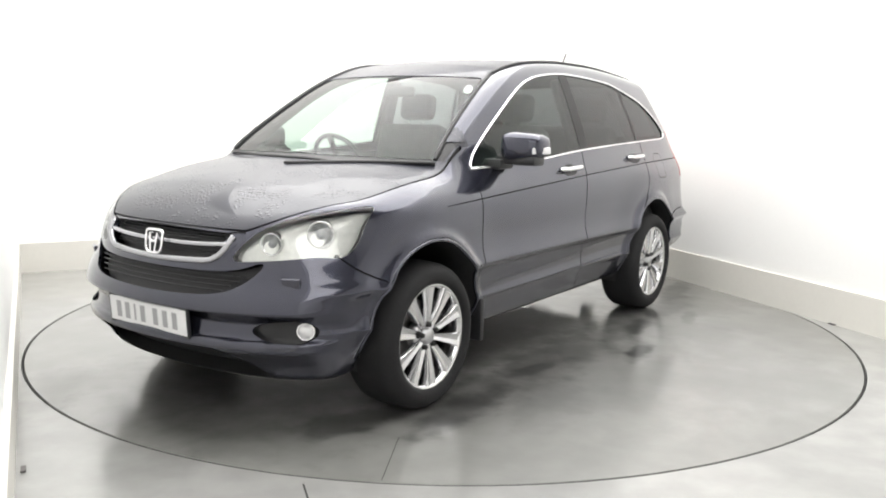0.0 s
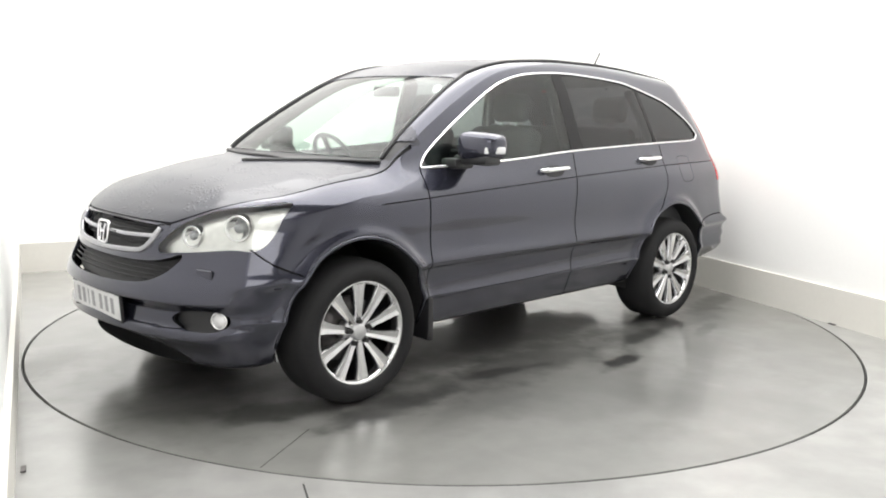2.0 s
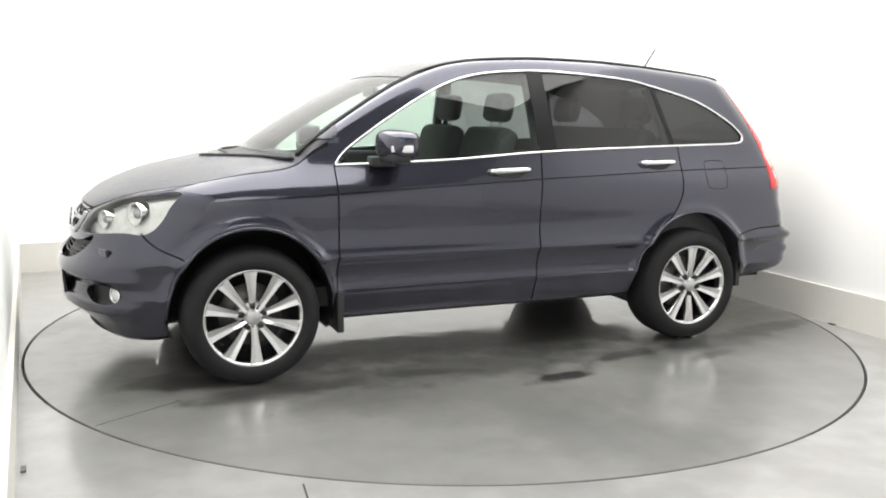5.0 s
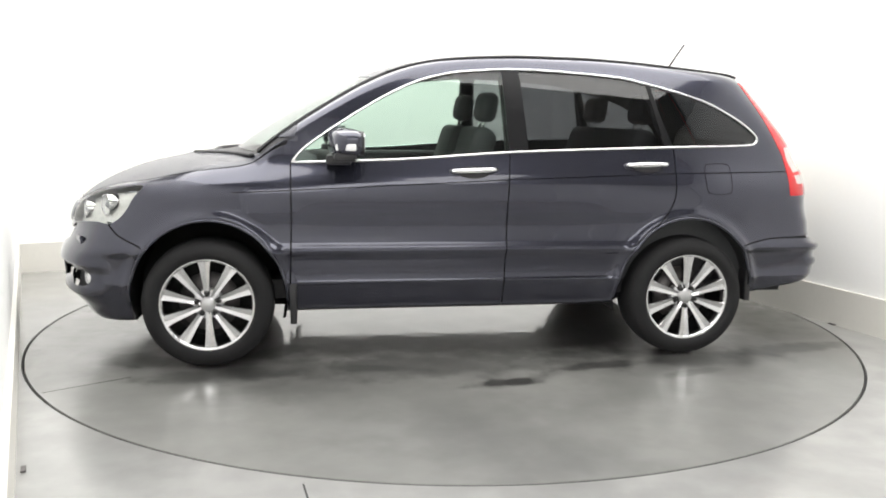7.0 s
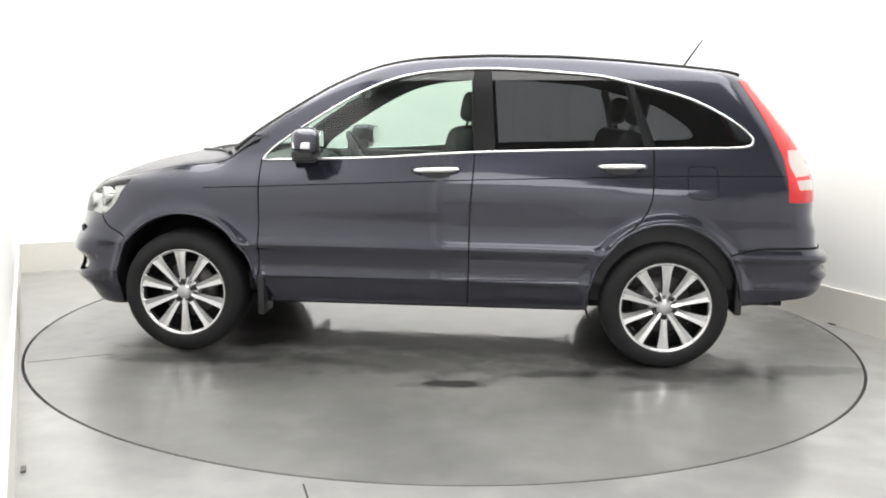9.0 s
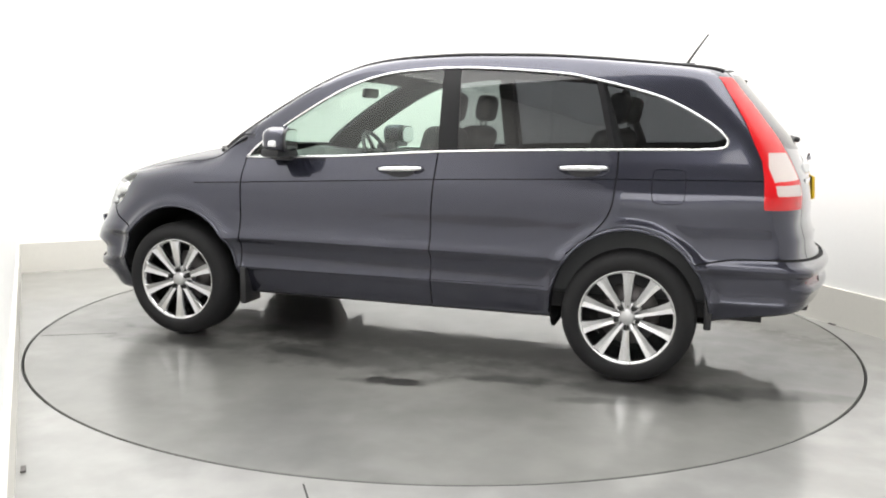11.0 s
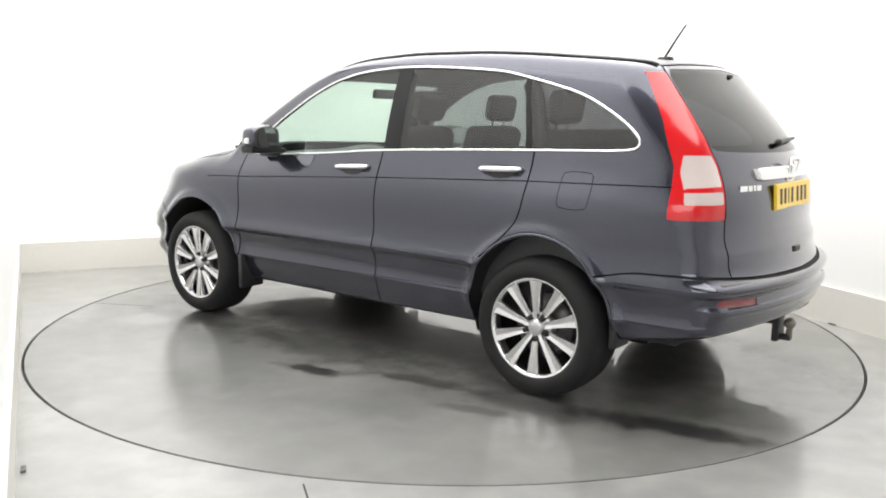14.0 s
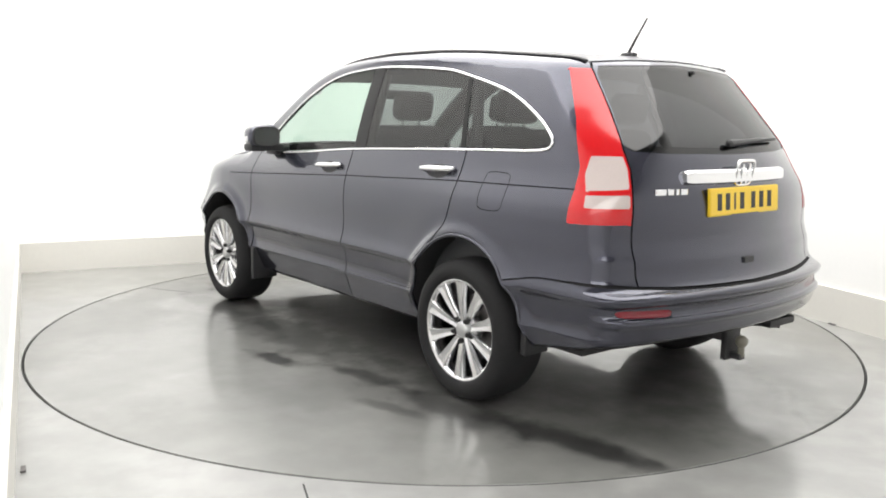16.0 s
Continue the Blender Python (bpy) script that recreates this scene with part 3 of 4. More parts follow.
LAMP_EDGE = [(-1.918, 0.905), (-1.914, 1.035), (-1.900, 1.130), (-1.862, 1.210), (-1.812, 1.320), (-1.752, 1.420), (-1.688, 1.522), (-1.672, 1.55)]
LAMPWHITE = [(0.618, 1.172), (0.620, 1.120), (0.645, 1.045), (0.772, 1.036), (0.745, 1.105), (0.712, 1.172)]
LAMPCLEAR = [(0.650, 1.022), (0.658, 0.969), (0.800, 0.969), (0.780, 1.018)]
GRILLE = curve([(-0.395, 0.825), (-0.2, 0.842), (0.0, 0.845), (0.2, 0.842), (0.395, 0.838), (0.452, 0.842), (0.40, 0.79), (0.345, 0.735), (0.28, 0.713), (0.0, 0.703), (-0.28, 0.713), (-0.345, 0.735), (-0.40, 0.79)], 4, True)
INTAKE = curve([(-0.55, 0.728), (-0.40, 0.690), (0.0, 0.682), (0.40, 0.690), (0.55, 0.728), (0.52, 0.668), (0.43, 0.612), (0.27, 0.592), (0.0, 0.586), (-0.27, 0.592), (-0.43, 0.612), (-0.52, 0.668)], 4, True)
LOWMOUTH = [(-0.38, 0.378), (0.38, 0.378), (0.46, 0.335), (0.54, 0.262), (0.58, 0.10), (-0.58, 0.10), (-0.54, 0.262), (-0.46, 0.335)]
FOG = [(0.688 + 0.085 * math.cos(a) * (1.9 if math.cos(a) < 0 else 0.8), 0.457 + 0.046 * math.sin(a)) for a in [2 * math.pi * k / 28 for k in range(28)]]
REFLECTOR = curve([(0.758, 0.570), (0.65, 0.568), (0.526, 0.563), (0.523, 0.540), (0.65, 0.540), (0.750, 0.546)], 3, True)
FUEL = curve([(-1.400, 1.06), (-1.43, 1.080), (-1.52, 1.080), (-1.552, 1.06), (-1.552, 0.945), (-1.525, 0.918), (-1.43, 0.918), (-1.400, 0.945)], 3, True)
HOOD_EDGE = curve([(2.04, 0.36), (1.998, 0.455), (1.92, 0.545), (1.825, 0.620), (1.70, 0.700), (1.582, 0.745), (1.284, 0.772), (0.992, 0.752), (0.90, 0.745)], 4)
SEAM_SIDE = [[(0.882, 1.068), (0.880, 0.75), (0.893, 0.25)], [(-0.283, 1.137), (-0.264, 0.84), (-0.259, 0.25)],
             curve([(-1.222, 1.172), (-1.222, 1.03), (-1.205, 0.88), (-1.14, 0.775), (-1.0, 0.65)], 4), curve([(1.81, 0.758), (1.745, 0.695), (1.63, 0.640)], 4),
             curve([(-1.62, 0.630), (-1.67, 0.640), (-1.80, 0.664), (-1.97, 0.668)], 4), [(0.86, 0.426), (0.60, 0.436), (-0.885, 0.461)]]
GATE_SIDE = [(0.500, 1.566), (0.522, 1.540), (0.564, 1.350), (0.604, 1.198), (0.608, 1.118), (0.638, 1.028), (0.650, 0.90), (0.649, 0.717), (0.645, 0.655)]
SEAM_REAR = [GATE_SIDE, curve([(0.0, 0.637), (0.4, 0.643), (0.645, 0.655), (0.74, 0.663), (0.84, 0.669)], 4), curve([(0.0, 1.588), (0.3, 1.580), (0.500, 1.566)], 4)]
DITCH = curve([(0.36, 0.560), (0.0, 0.575), (-0.5, 0.572), (-1.1, 0.560), (-1.45, 0.545), (-1.70, 0.515)], 4)
HALF = 0.0038
WAIST = [(1.18, 0.918), (0.882, 0.930), (-0.283, 0.990), (-1.222, 1.027), (-1.93, 1.040)]


def far(cond, s):
    return np.where(cond, s, 0.5)


def shut_lines(x, y, z):
    """Each shut line: (where it lies, signed distance, half width)."""
    side = y > 0.45
    out = [(side, signed_line(x, z, line), 0.0016 if i == 5 else HALF) for i, line in enumerate(SEAM_SIDE)]
    out += [(x < -1.5, signed_line(y, z, line), 0.006 if i == 1 else HALF) for i, line in enumerate(SEAM_REAR)]
    out.append(((z > 0.82) & (x > 0.85), signed_line(x, y, HOOD_EDGE), HALF))
    out.append(((z > 0.80) & (z < 0.9) & (x > 1.5) & (y < 0.46), z - 0.850, HALF))
    out.append((z > 1.35, signed_line(x, y, DITCH), 0.006))
    out.append((side, sd_poly(x, z, FUEL), 0.0016))
    out.append((side & (x < 1.2) & (x > -1.92), signed_line(x, z, WAIST), 0.0026))
    return out


END_SHAPES = {"rearglass": REARGLASS, "taillamp": TAILLAMP, "lampwhite": LAMPWHITE, "lampclear": LAMPCLEAR, "reflector": REFLECTOR}
NOSE_SHAPES = {"headlamp": HEADLAMP, "grille": GRILLE, "intake": INTAKE, "mouth": LOWMOUTH, "fog": FOG}
SIDE_SHAPES = {"dlo": DLO, "post": B_POST, "quarter": QUARTER, "fuel": FUEL}


def outline(V, key):
    x, y, z = V[:, 0], V[:, 1], V[:, 2]
    if key in SIDE_SHAPES:
        return far(y > 0.45, sd_poly(x, z, SIDE_SHAPES[key]))
    if key in NOSE_SHAPES:
        return far(x > 1.5, sd_poly(y, z, NOSE_SHAPES[key]))
    if key == "taillamp":
        edge = np.interp(z, [q[1] for q in LAMP_EDGE], [q[0] for q in LAMP_EDGE])
        return far(x < -1.45, np.maximum(sd_poly(y, z, TAILLAMP), x - edge))
    if key in END_SHAPES:
        return far(x < -1.45, sd_poly(y, z, END_SHAPES[key]))
    if key == "arch":
        return far(y > 0.4, np.minimum(arch_r(x, z, 0), arch_r(x, z, 1)) - 1)
    if key == "belly":
        return z - BELLY(x) - 0.012
    if key == "screen":
        return far((x > 0.2) & (z > 1.05), sd_poly(y, z, SCREEN))
    if key == "cowl":
        return far((z > 1.03) & (y < 0.78) & (x > 0.7), x - (1.31 - 0.50 * y * y))
    d = np.full(len(V), 0.5)
    for where, s, half in shut_lines(x, y, z):
        d = np.minimum(d, far(where, np.abs(s) - half))
    return d


def rim_mesh(V, F, Nn, depth):
    """Adds a turned-in edge of the given depth round a sheet, with its own normals."""
    edges = {}
    for f in F:
        for q in range(len(f)):
            i, j = f[q], f[(q + 1) % len(f)]
            edges[(i, j)] = edges.get((i, j), 0) + 1
    V, F, Nn = list(V), list(F), list(Nn)
    for i, j in [e for e in edges if (e[1], e[0]) not in edges]:
        if abs(V[i][1]) < 1e-6 and abs(V[j][1]) < 1e-6:
            continue
        a, b = V[i], V[j]
        c, d = b - Nn[j] * depth, a - Nn[i] * depth
        nn = np.cross(b - a, -Nn[i])
        nn = nn / (np.linalg.norm(nn) + 1e-9)
        k = len(V)
        V += [b, a, d, c]
        Nn += [-nn] * 4
        F.append((k, k + 1, k + 2, k + 3))
    return V, F, Nn


CUTS = ("arch", "belly", "dlo", "post", "quarter", "screen", "rearglass", "headlamp", "taillamp", "lampwhite", "lampclear", "grille", "intake", "mouth", "fog", "reflector",
        "fuel", "cowl")
BV, BF = skin()
for key in CUTS:
    BV, BF = cut(BV, BF, outline(BV, key))
for k in range(len(shut_lines(*BV[:2].T))):
    for step in (0, -1, 1):
        where, sg, half = shut_lines(*BV.T)[k]
        BV, BF = cut(BV, BF, np.where(where & (np.abs(sg) < 0.06), sg + step * half, 0.5))
for _ in range(2):
    G = gradient(BV)
    BV = BV - G * (body_f(BV[:, 0], BV[:, 1], BV[:, 2]) / np.maximum((G * G).sum(1), 0.2))[:, None]
BV[np.abs(BV[:, 1]) < 1e-4, 1] = 0.0
BN = gradient(BV)
BN /= np.linalg.norm(BN, axis=1)[:, None] + 1e-9
BN[BV[:, 1] == 0, 1] = 0
SIZES = np.array([len(f) for f in BF])
CENT = np.add.reduceat(BV[np.fromiter((i for f in BF for i in f), int, SIZES.sum())], np.concatenate([[0], np.cumsum(SIZES)[:-1]])) / SIZES[:, None]
D = {key: outline(CENT, key) for key in (*CUTS, "seams")}
cx, cy, cz = CENT.T
REGION = np.full(len(BF), "side_panel", dtype=object)
tail_line = np.interp(cy, [0, 0.4, 0.645, 0.74, 0.84], [0.637, 0.643, 0.655, 0.663, 0.669])
side_line = np.interp(-cx, [1.62, 1.67, 1.80, 1.97], [0.630, 0.640, 0.664, 0.668])
hood_y = np.interp(cx, [q[0] for q in HOOD_EDGE][::-1], [q[1] for q in HOOD_EDGE][::-1])
ditch_y = np.interp(cx, [q[0] for q in DITCH][::-1], [q[1] for q in DITCH][::-1])
seam1 = np.interp(cz, [0.25, 0.75, 1.068], [0.893, 0.880, 0.882])
seam2 = np.interp(cz, [0.25, 0.84, 1.137], [-0.259, -0.264, -0.283])
seam3 = np.interp(cz, [0.65, 0.775, 0.88, 1.03, 1.172], [-1.0, -1.14, -1.205, -1.222, -1.222])
belt = np.interp(-cx, [-0.877, 0.283, 1.01, 1.603], [1.07, 1.134, 1.163, 1.18])
sill_line = np.interp(-cx, [-0.9, -0.6, 0.93], [0.425, 0.436, 0.462])
door_zone = (cy > 0.4) & (cz < belt)
REGION[door_zone & (cx < seam1) & (cx > seam2)] = "front_door"
REGION[door_zone & (cx < seam2) & (cx > seam3)] = "rear_door"
REGION[(cx > -1.0) & (cx < 0.90) & (cz < sill_line) & (cy > 0.4)] = "sill"
fend = (cx > seam1) & (cz < 1.08) & (cx > 0.8)
REGION[fend] = "fender"
bump_x = np.interp(cz, [0.640, 0.695, 0.758, 0.80, 1.2], [1.63, 1.745, 1.81, 1.86, 2.4])
REGION[fend & (cx > bump_x)] = "front_bumper"
REGION[(cx > 1.5) & (cz < 0.64)] = "front_bumper"
REGION[(cx > 0.85) & (cz > 0.850) & (cy < hood_y)] = "hood"
REGION[(D["cowl"] < 0) & (cz > 1.0) & (cz < 1.2) & (cx > 0.7) & (cy < 0.74)] = "cowl"
REGION[(cz > 1.4) & (cy < ditch_y) & (cx < 0.6)] = "roof"
gate_y = np.interp(cz, [q[1] for q in GATE_SIDE][::-1], [q[0] for q in GATE_SIDE][::-1])
roof_end = np.interp(cy, [0, 0.3, 0.5], [1.588, 1.580, 1.566])
REGION[(cx < -1.6) & (cy < gate_y) & (cz < roof_end)] = "tailgate"
REGION[(cx < -1.5) & (cz < np.where(cy > 0.82, side_line, np.where(cx > -1.97, np.minimum(side_line, tail_line + 0.01), tail_line)))] = "rear_bumper"
REGION[D["screen"] < 0] = "windscreen"
REGION[D["rearglass"] < 0] = "rear_window"
inside = D["dlo"] < 0
REGION[inside & (cx > -0.3)] = "front_window"
q_x = np.interp(cz, [1.05, 1.65], [-1.22, -1.062])
REGION[inside & (cx <= -0.3) & (cx > q_x)] = "rear_side_window"
REGION[inside & (cx <= q_x)] = "quarter_window"
REGION[inside & ((D["post"] < 0) | (D["quarter"] < 0))] = "pillar"
for key, nm in (("headlamp", "headlamp_lens"), ("taillamp", "tail_lamp"), ("lampwhite", "reverse_lens"), ("lampclear", "indicator_lens"), ("grille", "grille"), ("intake", "intake"), ("mouth", "mouth"), ("fog", "fog_recess"), ("reflector", "reflector"), ("fuel", "fuel_flap")):
    REGION[D[key] < 0] = nm
REGION[D["seams"] < 0] = "gap"
REGION[(D["belly"] < 0)] = "underbody"
REGION[(D["arch"] < 0)] = "gap"

car = tagged(new("car"), "dark grey metallic estate car, wet with rain, parked on the turntable", "car")


def panel(name, regions, mat, offset=0.0, rim=0.012, both=True, label="", mirror=True, parent=None, keep=None):
    """A body panel from regions of the skin: one mesh over the middle, or one for each side."""
    sel = np.isin(REGION, regions)
    if keep is not None:
        sel &= keep
    faces = [BF[i] for i in np.nonzero(sel)[0]]
    if not faces:
        return []
    used = sorted({i for f in faces for i in f})
    idx = {v: k for k, v in enumerate(used)}
    V, Nn = BV[used] - BN[used] * offset, BN[used]
    F = [tuple(idx[i] for i in f) for f in faces]
    if rim:
        V, F, Nn = rim_mesh(V, F, Nn, rim)
    V, Nn = np.array(V), np.array(Nn)
    flip = np.array([1, -1, 1])
    made = []
    if both:
        made.append(mesh_object(name, V, F, mat, parent or car, True, Nn))
        if mirror:
            made.append(mesh_object(name, V * flip, [f[::-1] for f in F], mat, parent or car, True, Nn * flip))
    else:
        F2 = [tuple(i + len(V) for i in f[::-1]) for f in F]
        made.append(mesh_object(name, np.vstack([V, V * flip]), F + F2, mat, parent or car, True, np.vstack([Nn, Nn * flip])))
    for ob in made:
        if label:
            ob["label"] = label
        if mat in (GLASS, PRIVACY, REARGLASSMAT, LENS):
            ob.visible_shadow = False
    return made


for nm in ("side_panel", "front_door", "rear_door", "sill", "fender", "fuel_flap"):
    panel(nm, [nm], PAINT)
for nm in ("hood", "front_bumper", "roof", "tailgate", "rear_bumper"):
    panel(nm, [nm], WETPAINT if nm in ("hood", "roof") else PAINT, both=False)
panel("cowl", ["cowl"], BLACK, 0.006, both=False, label="black plastic cowl below the windscreen")
panel("windscreen", ["windscreen"], GLASS, 0.003, 0.0, both=False, label="clear windscreen glass")
panel("rear_window", ["rear_window"], REARGLASSMAT, 0.002, 0.0, both=False, label="dark tinted rear window glass")
panel("front_window", ["front_window"], GLASS, 0.005, 0.0, label="clear front door glass")
panel("rear_side_window", ["rear_side_window"], PRIVACY, 0.005, 0.0, label="dark tinted rear door glass")
panel("quarter_window", ["quarter_window"], PRIVACY, 0.005, 0.0, label="dark tinted quarter glass")
panel("pillar", ["pillar"], PILLARBLACK, 0.003, 0.01, label="gloss black door pillar", keep=cx > -0.7)
panel("pillar", ["pillar"], PILLARBLACK, 0.003, 0.01, label="gloss black window divider", keep=cx < -0.7)
HEADS = panel("headlamp", ["headlamp_lens"], LENS, 0.0, 0.0, label="clear headlamp lens")
panel("headlamp_bowl", ["headlamp_lens"], LAMPSILVER, 0.04, -0.036, label="silver headlamp reflector")
panel("tail_lamp", ["tail_lamp"], RED, -0.002, 0.02, label="tall red tail lamp")
panel("reverse_lens", ["reverse_lens"], CLEARLENS, -0.002, 0.02, label="white lens of the tail lamp")
panel("indicator_lens", ["indicator_lens"], CLEARLENS, -0.002, 0.02, label="clear lens of the tail lamp")
panel("reflector", ["reflector"], DIMRED, 0.004, 0.0, label="red bumper reflector")
panel("grille", ["grille"], BLACK, 0.05, 0.0, both=False, label="black grille backing")
panel("intake", ["intake"], BLACK, 0.05, 0.0, both=False, label="black mesh intake")
panel("mouth", ["mouth"], BLACK, 0.06, 0.0, both=False)
panel("fog_recess", ["fog_recess"], BLACK, 0.035, 0.0)
panel("underbody", ["underbody"], UNDER, 0.0, 0.0, both=False)
# dark inner shell seen through the shut lines and the wheel arches
shell_ok = ~np.isin(REGION, ["windscreen", "rear_window", "front_window", "rear_side_window", "quarter_window", "underbody", "headlamp_lens", "grille", "intake", "mouth", "fog_recess"]) & (D["arch"] > 0)
REGION2 = REGION.copy()
REGION = np.where(shell_ok, "shell", "none").astype(object)
panel("inner_shell", ["shell"], UNDER, 0.014, 0.0, both=False)
REGION = REGION2

# chrome round the side windows
def on_side(line, lift):
    ys = side_ys([q[0] for q in line], [q[1] for q in line])
    return [Vector((x, y + lift, z)) for (x, z), y in zip(line, ys)]


for sgn in (1, -1):
    loop = [Vector((p.x, sgn * p.y, p.z)) for p in on_side(curve(DLO_TOP, 4)[:-1] + curve(DLO_LOW, 4)[:-1], 0.002)]
    tube_part("window_trim", loop, 0.0068, CHROME, car, "bright chrome window surround", closed=True)


# black strips in the roof ditches
def on_roof(line, lift):
    x, y = np.array([q[0] for q in line]), np.array([q[1] for q in line])
    zs = halve(0 * x + 1.0, 0 * x + 1.9, lambda m: body_f(x, y, m) < 0)
    return [Vector((a, b, c + lift)) for a, b, c in zip(x, y, zs)]


for sgn in (1, -1):
    strip = [Vector((p.x, sgn * p.y, p.z)) for p in on_roof(curve(DITCH, 5), 0.004)]
    tube_part("roof_moulding", strip, 0.013, BLACK, car, "black roof ditch moulding", sides=8, squash=0.6)


# ---- wheels ----
def make_wheel(wx, wy, sgn, spin):
    wheel = new("wheel")
    wheel.parent = car
    wheel.matrix_local = pose(wx, wy, 0.338, 0, 0, 180 if sgn < 0 else 0) @ Matrix.Rotation(radians(spin), 4, "Y")
    vs, fs = lathe([(0.236, 0.015), (0.243, 0.055), (0.262, 0.068), (0.290, 0.066), (0.312, 0.055), (0.327, 0.035), (0.335, 0.005), (0.338, -0.05), (0.338, -0.11),
                    (0.333, -0.165), (0.318, -0.19), (0.27, -0.20), (0.236, -0.17)], 72)
    mesh_object("tyre", vs, fs, RUBBER, wheel, True)["label"] = "wet black rubber tyre"
    vs, fs = lathe([(0.215, -0.17), (0.222, -0.02), (0.222, 0.03), (0.228, 0.044), (0.238, 0.052), (0.243, 0.050), (0.243, 0.030), (0.236, 0.01), (0.236, -0.17)], 72)
    mesh_object("rim", vs, fs, ALLOY, wheel, True)["label"] = "bright polished alloy rim"
    prof = [(0.030, 0.0105, 0.024), (0.06, 0.0175, 0.028), (0.10, 0.0200, 0.034), (0.16, 0.0260, 0.041), (0.205, 0.0315, 0.044), (0.230, 0.038, 0.047)]
    for k in range(10):
        bm = bmesh.new()
        m = Matrix.Rotation(radians(36 * k + 90), 4, "Y")
        rows = []
        for r, w, h in prof:
            rows.append([bm.verts.new(m @ Vector((r, h + d, w * e))) for e, d in ((-1.02, -0.034), (-0.94, -0.004), (-0.84, 0.0), (-0.22, -0.0045), (0, -0.006), (0.22, -0.0045), (0.84, 0.0), (0.94, -0.004), (1.02, -0.034))])
        for p, q in zip(rows[:-1], rows[1:]):
            for i in range(8):
                bm.faces.new((p[i], p[i + 1], q[i + 1], q[i]))
        bm.faces.new(rows[0])
        bm.faces.new(rows[-1][::-1])
        part("spoke", bm, ALLOY, wheel, "", True)
    vs, fs = lathe([(0.080, -0.03), (0.078, 0.010), (0.070, 0.016), (0.040, 0.020), (0.036, 0.034), (0.031, 0.0375), (0.0005, 0.039)], 40)
    mesh_object("hub_cap", vs, fs, HUBMETAL, wheel, True)
    for k in range(5):
        a = radians(72 * k + 90)
        bm = bmesh.new()
        bmesh.ops.create_cone(bm, cap_ends=True, segments=6, radius1=0.0135, radius2=0.0115, depth=0.024,
                              matrix=Matrix.Translation((0.056 * math.cos(a), 0.031, 0.054 * math.sin(a))) @ Matrix.Rotation(radians(-90), 4, "X"))
        part("wheel_nut", bm, DARKGAP, wheel, "dark wheel nut")
    vs, fs = lathe([(0.06, -0.05), (0.155, -0.05), (0.155, -0.075), (0.06, -0.075)], 48)
    mesh_object("brake_disc", vs, fs, DARKMETAL, wheel, True)
    vs, fs = lathe([(0.215, -0.17), (0.0005, -0.165)], 32)
    mesh_object("brake_plate", vs, fs, UNDER, wheel, True)
    return wheel


for wx in (1.31, -1.31):
    for s in (1, -1):
        make_wheel(wx, s * 0.835, s, 3 if wx > 0 else 36)

# wheel housings and floor pan
for i, (ax, az, rx, rz) in enumerate(ARCHES):
    for s in (1, -1):
        vs, fs = [], []
        K = 26
        for k in range(K + 1):
            a = math.pi * (1.12 - 1.24 * k / K)
            x, z = ax + rx * math.cos(a), az + rz * math.sin(a)
            yo = side_y(x, max(z, 0.3)) - 0.004
            for y in (yo, 0.45):
                vs.append((x, s * y, max(z, 0.24)))
        for k in range(K):
            fs.append((2 * k, 2 * k + 1, 2 * k + 3, 2 * k + 2))
        fs.append(tuple(2 * k + 1 for k in range(K + 1)))
        mesh_object("wheel_housing", vs, fs, UNDER, car, True)


# ---- front: grille bars, badge, lamps, plate ----
def skin_front(line, lift=0.0):
    return [Vector((x + lift, y, z)) for (y, z), x in zip(line, end_xs([q[0] for q in line], [q[1] for q in line], True))]


def skin_rear(line, lift=0.0):
    return [Vector((x - lift, y, z)) for (y, z), x in zip(line, end_xs([q[0] for q in line], [q[1] for q in line], False))]


tube_part("grille_bar", skin_front(curve([(-0.405, 0.825), (-0.385, 0.775), (-0.34, 0.736), (-0.27, 0.722), (0.0, 0.713), (0.27, 0.722), (0.34, 0.736), (0.385, 0.775), (0.405, 0.825)], 6), -0.004),
          0.015, SATIN, car, "satin chrome lower grille bar", sides=10)
tube_part("grille_bar", skin_front(curve([(-0.39, 0.793), (-0.2, 0.784), (0.0, 0.782), (0.2, 0.784), (0.39, 0.793)], 6), -0.008), 0.011, SATIN, car, "satin chrome middle grille bar", sides=10)
tube_part("grille_bar", skin_front(curve([(-0.41, 0.834), (-0.2, 0.842), (0.0, 0.843), (0.2, 0.842), (0.41, 0.838)], 6), -0.010), 0.007, BLACK, car, "black upper grille bar", sides=8)
for s in (1, -1):
    bm = bmesh.new()
    q = [(0.372, 0.800), (0.398, 0.838), (0.452, 0.842), (0.430, 0.79), (0.386, 0.742)]
    a = [bm.verts.new(v) for v in [(end_x(y, z, True) + 0.002, s * y, z) for y, z in q]]
    b = [bm.verts.new(v) for v in [(end_x(y, z, True) - 0.03, s * y, z) for y, z in q]]
    bm.faces.new(a)
    bm.faces.new(b[::-1])
    for k in range(5):
        bm.faces.new((a[k], b[k], b[(k + 1) % 5], a[(k + 1) % 5]))
    part("grille_wing", bm, PAINT, car, "painted end piece of the grille")
# slats in the grille openings
for z in (0.748, 0.760, 0.772, 0.800, 0.812, 0.824):
    w = 0.34 if z < 0.775 else 0.37
    tube_part("grille_slat", skin_front([(-w + 2 * w * k / 14, z) for k in range(15)], -0.030), 0.0035, BLACK, car, sides=6)
for z in (0.612, 0.630, 0.648, 0.666):
    w = 0.40 + (z - 0.612) * 1.6
    tube_part("intake_slat", skin_front([(-w + 2 * w * k / 14, z) for k in range(15)], -0.022), 0.004, BLACK, car, sides=6)


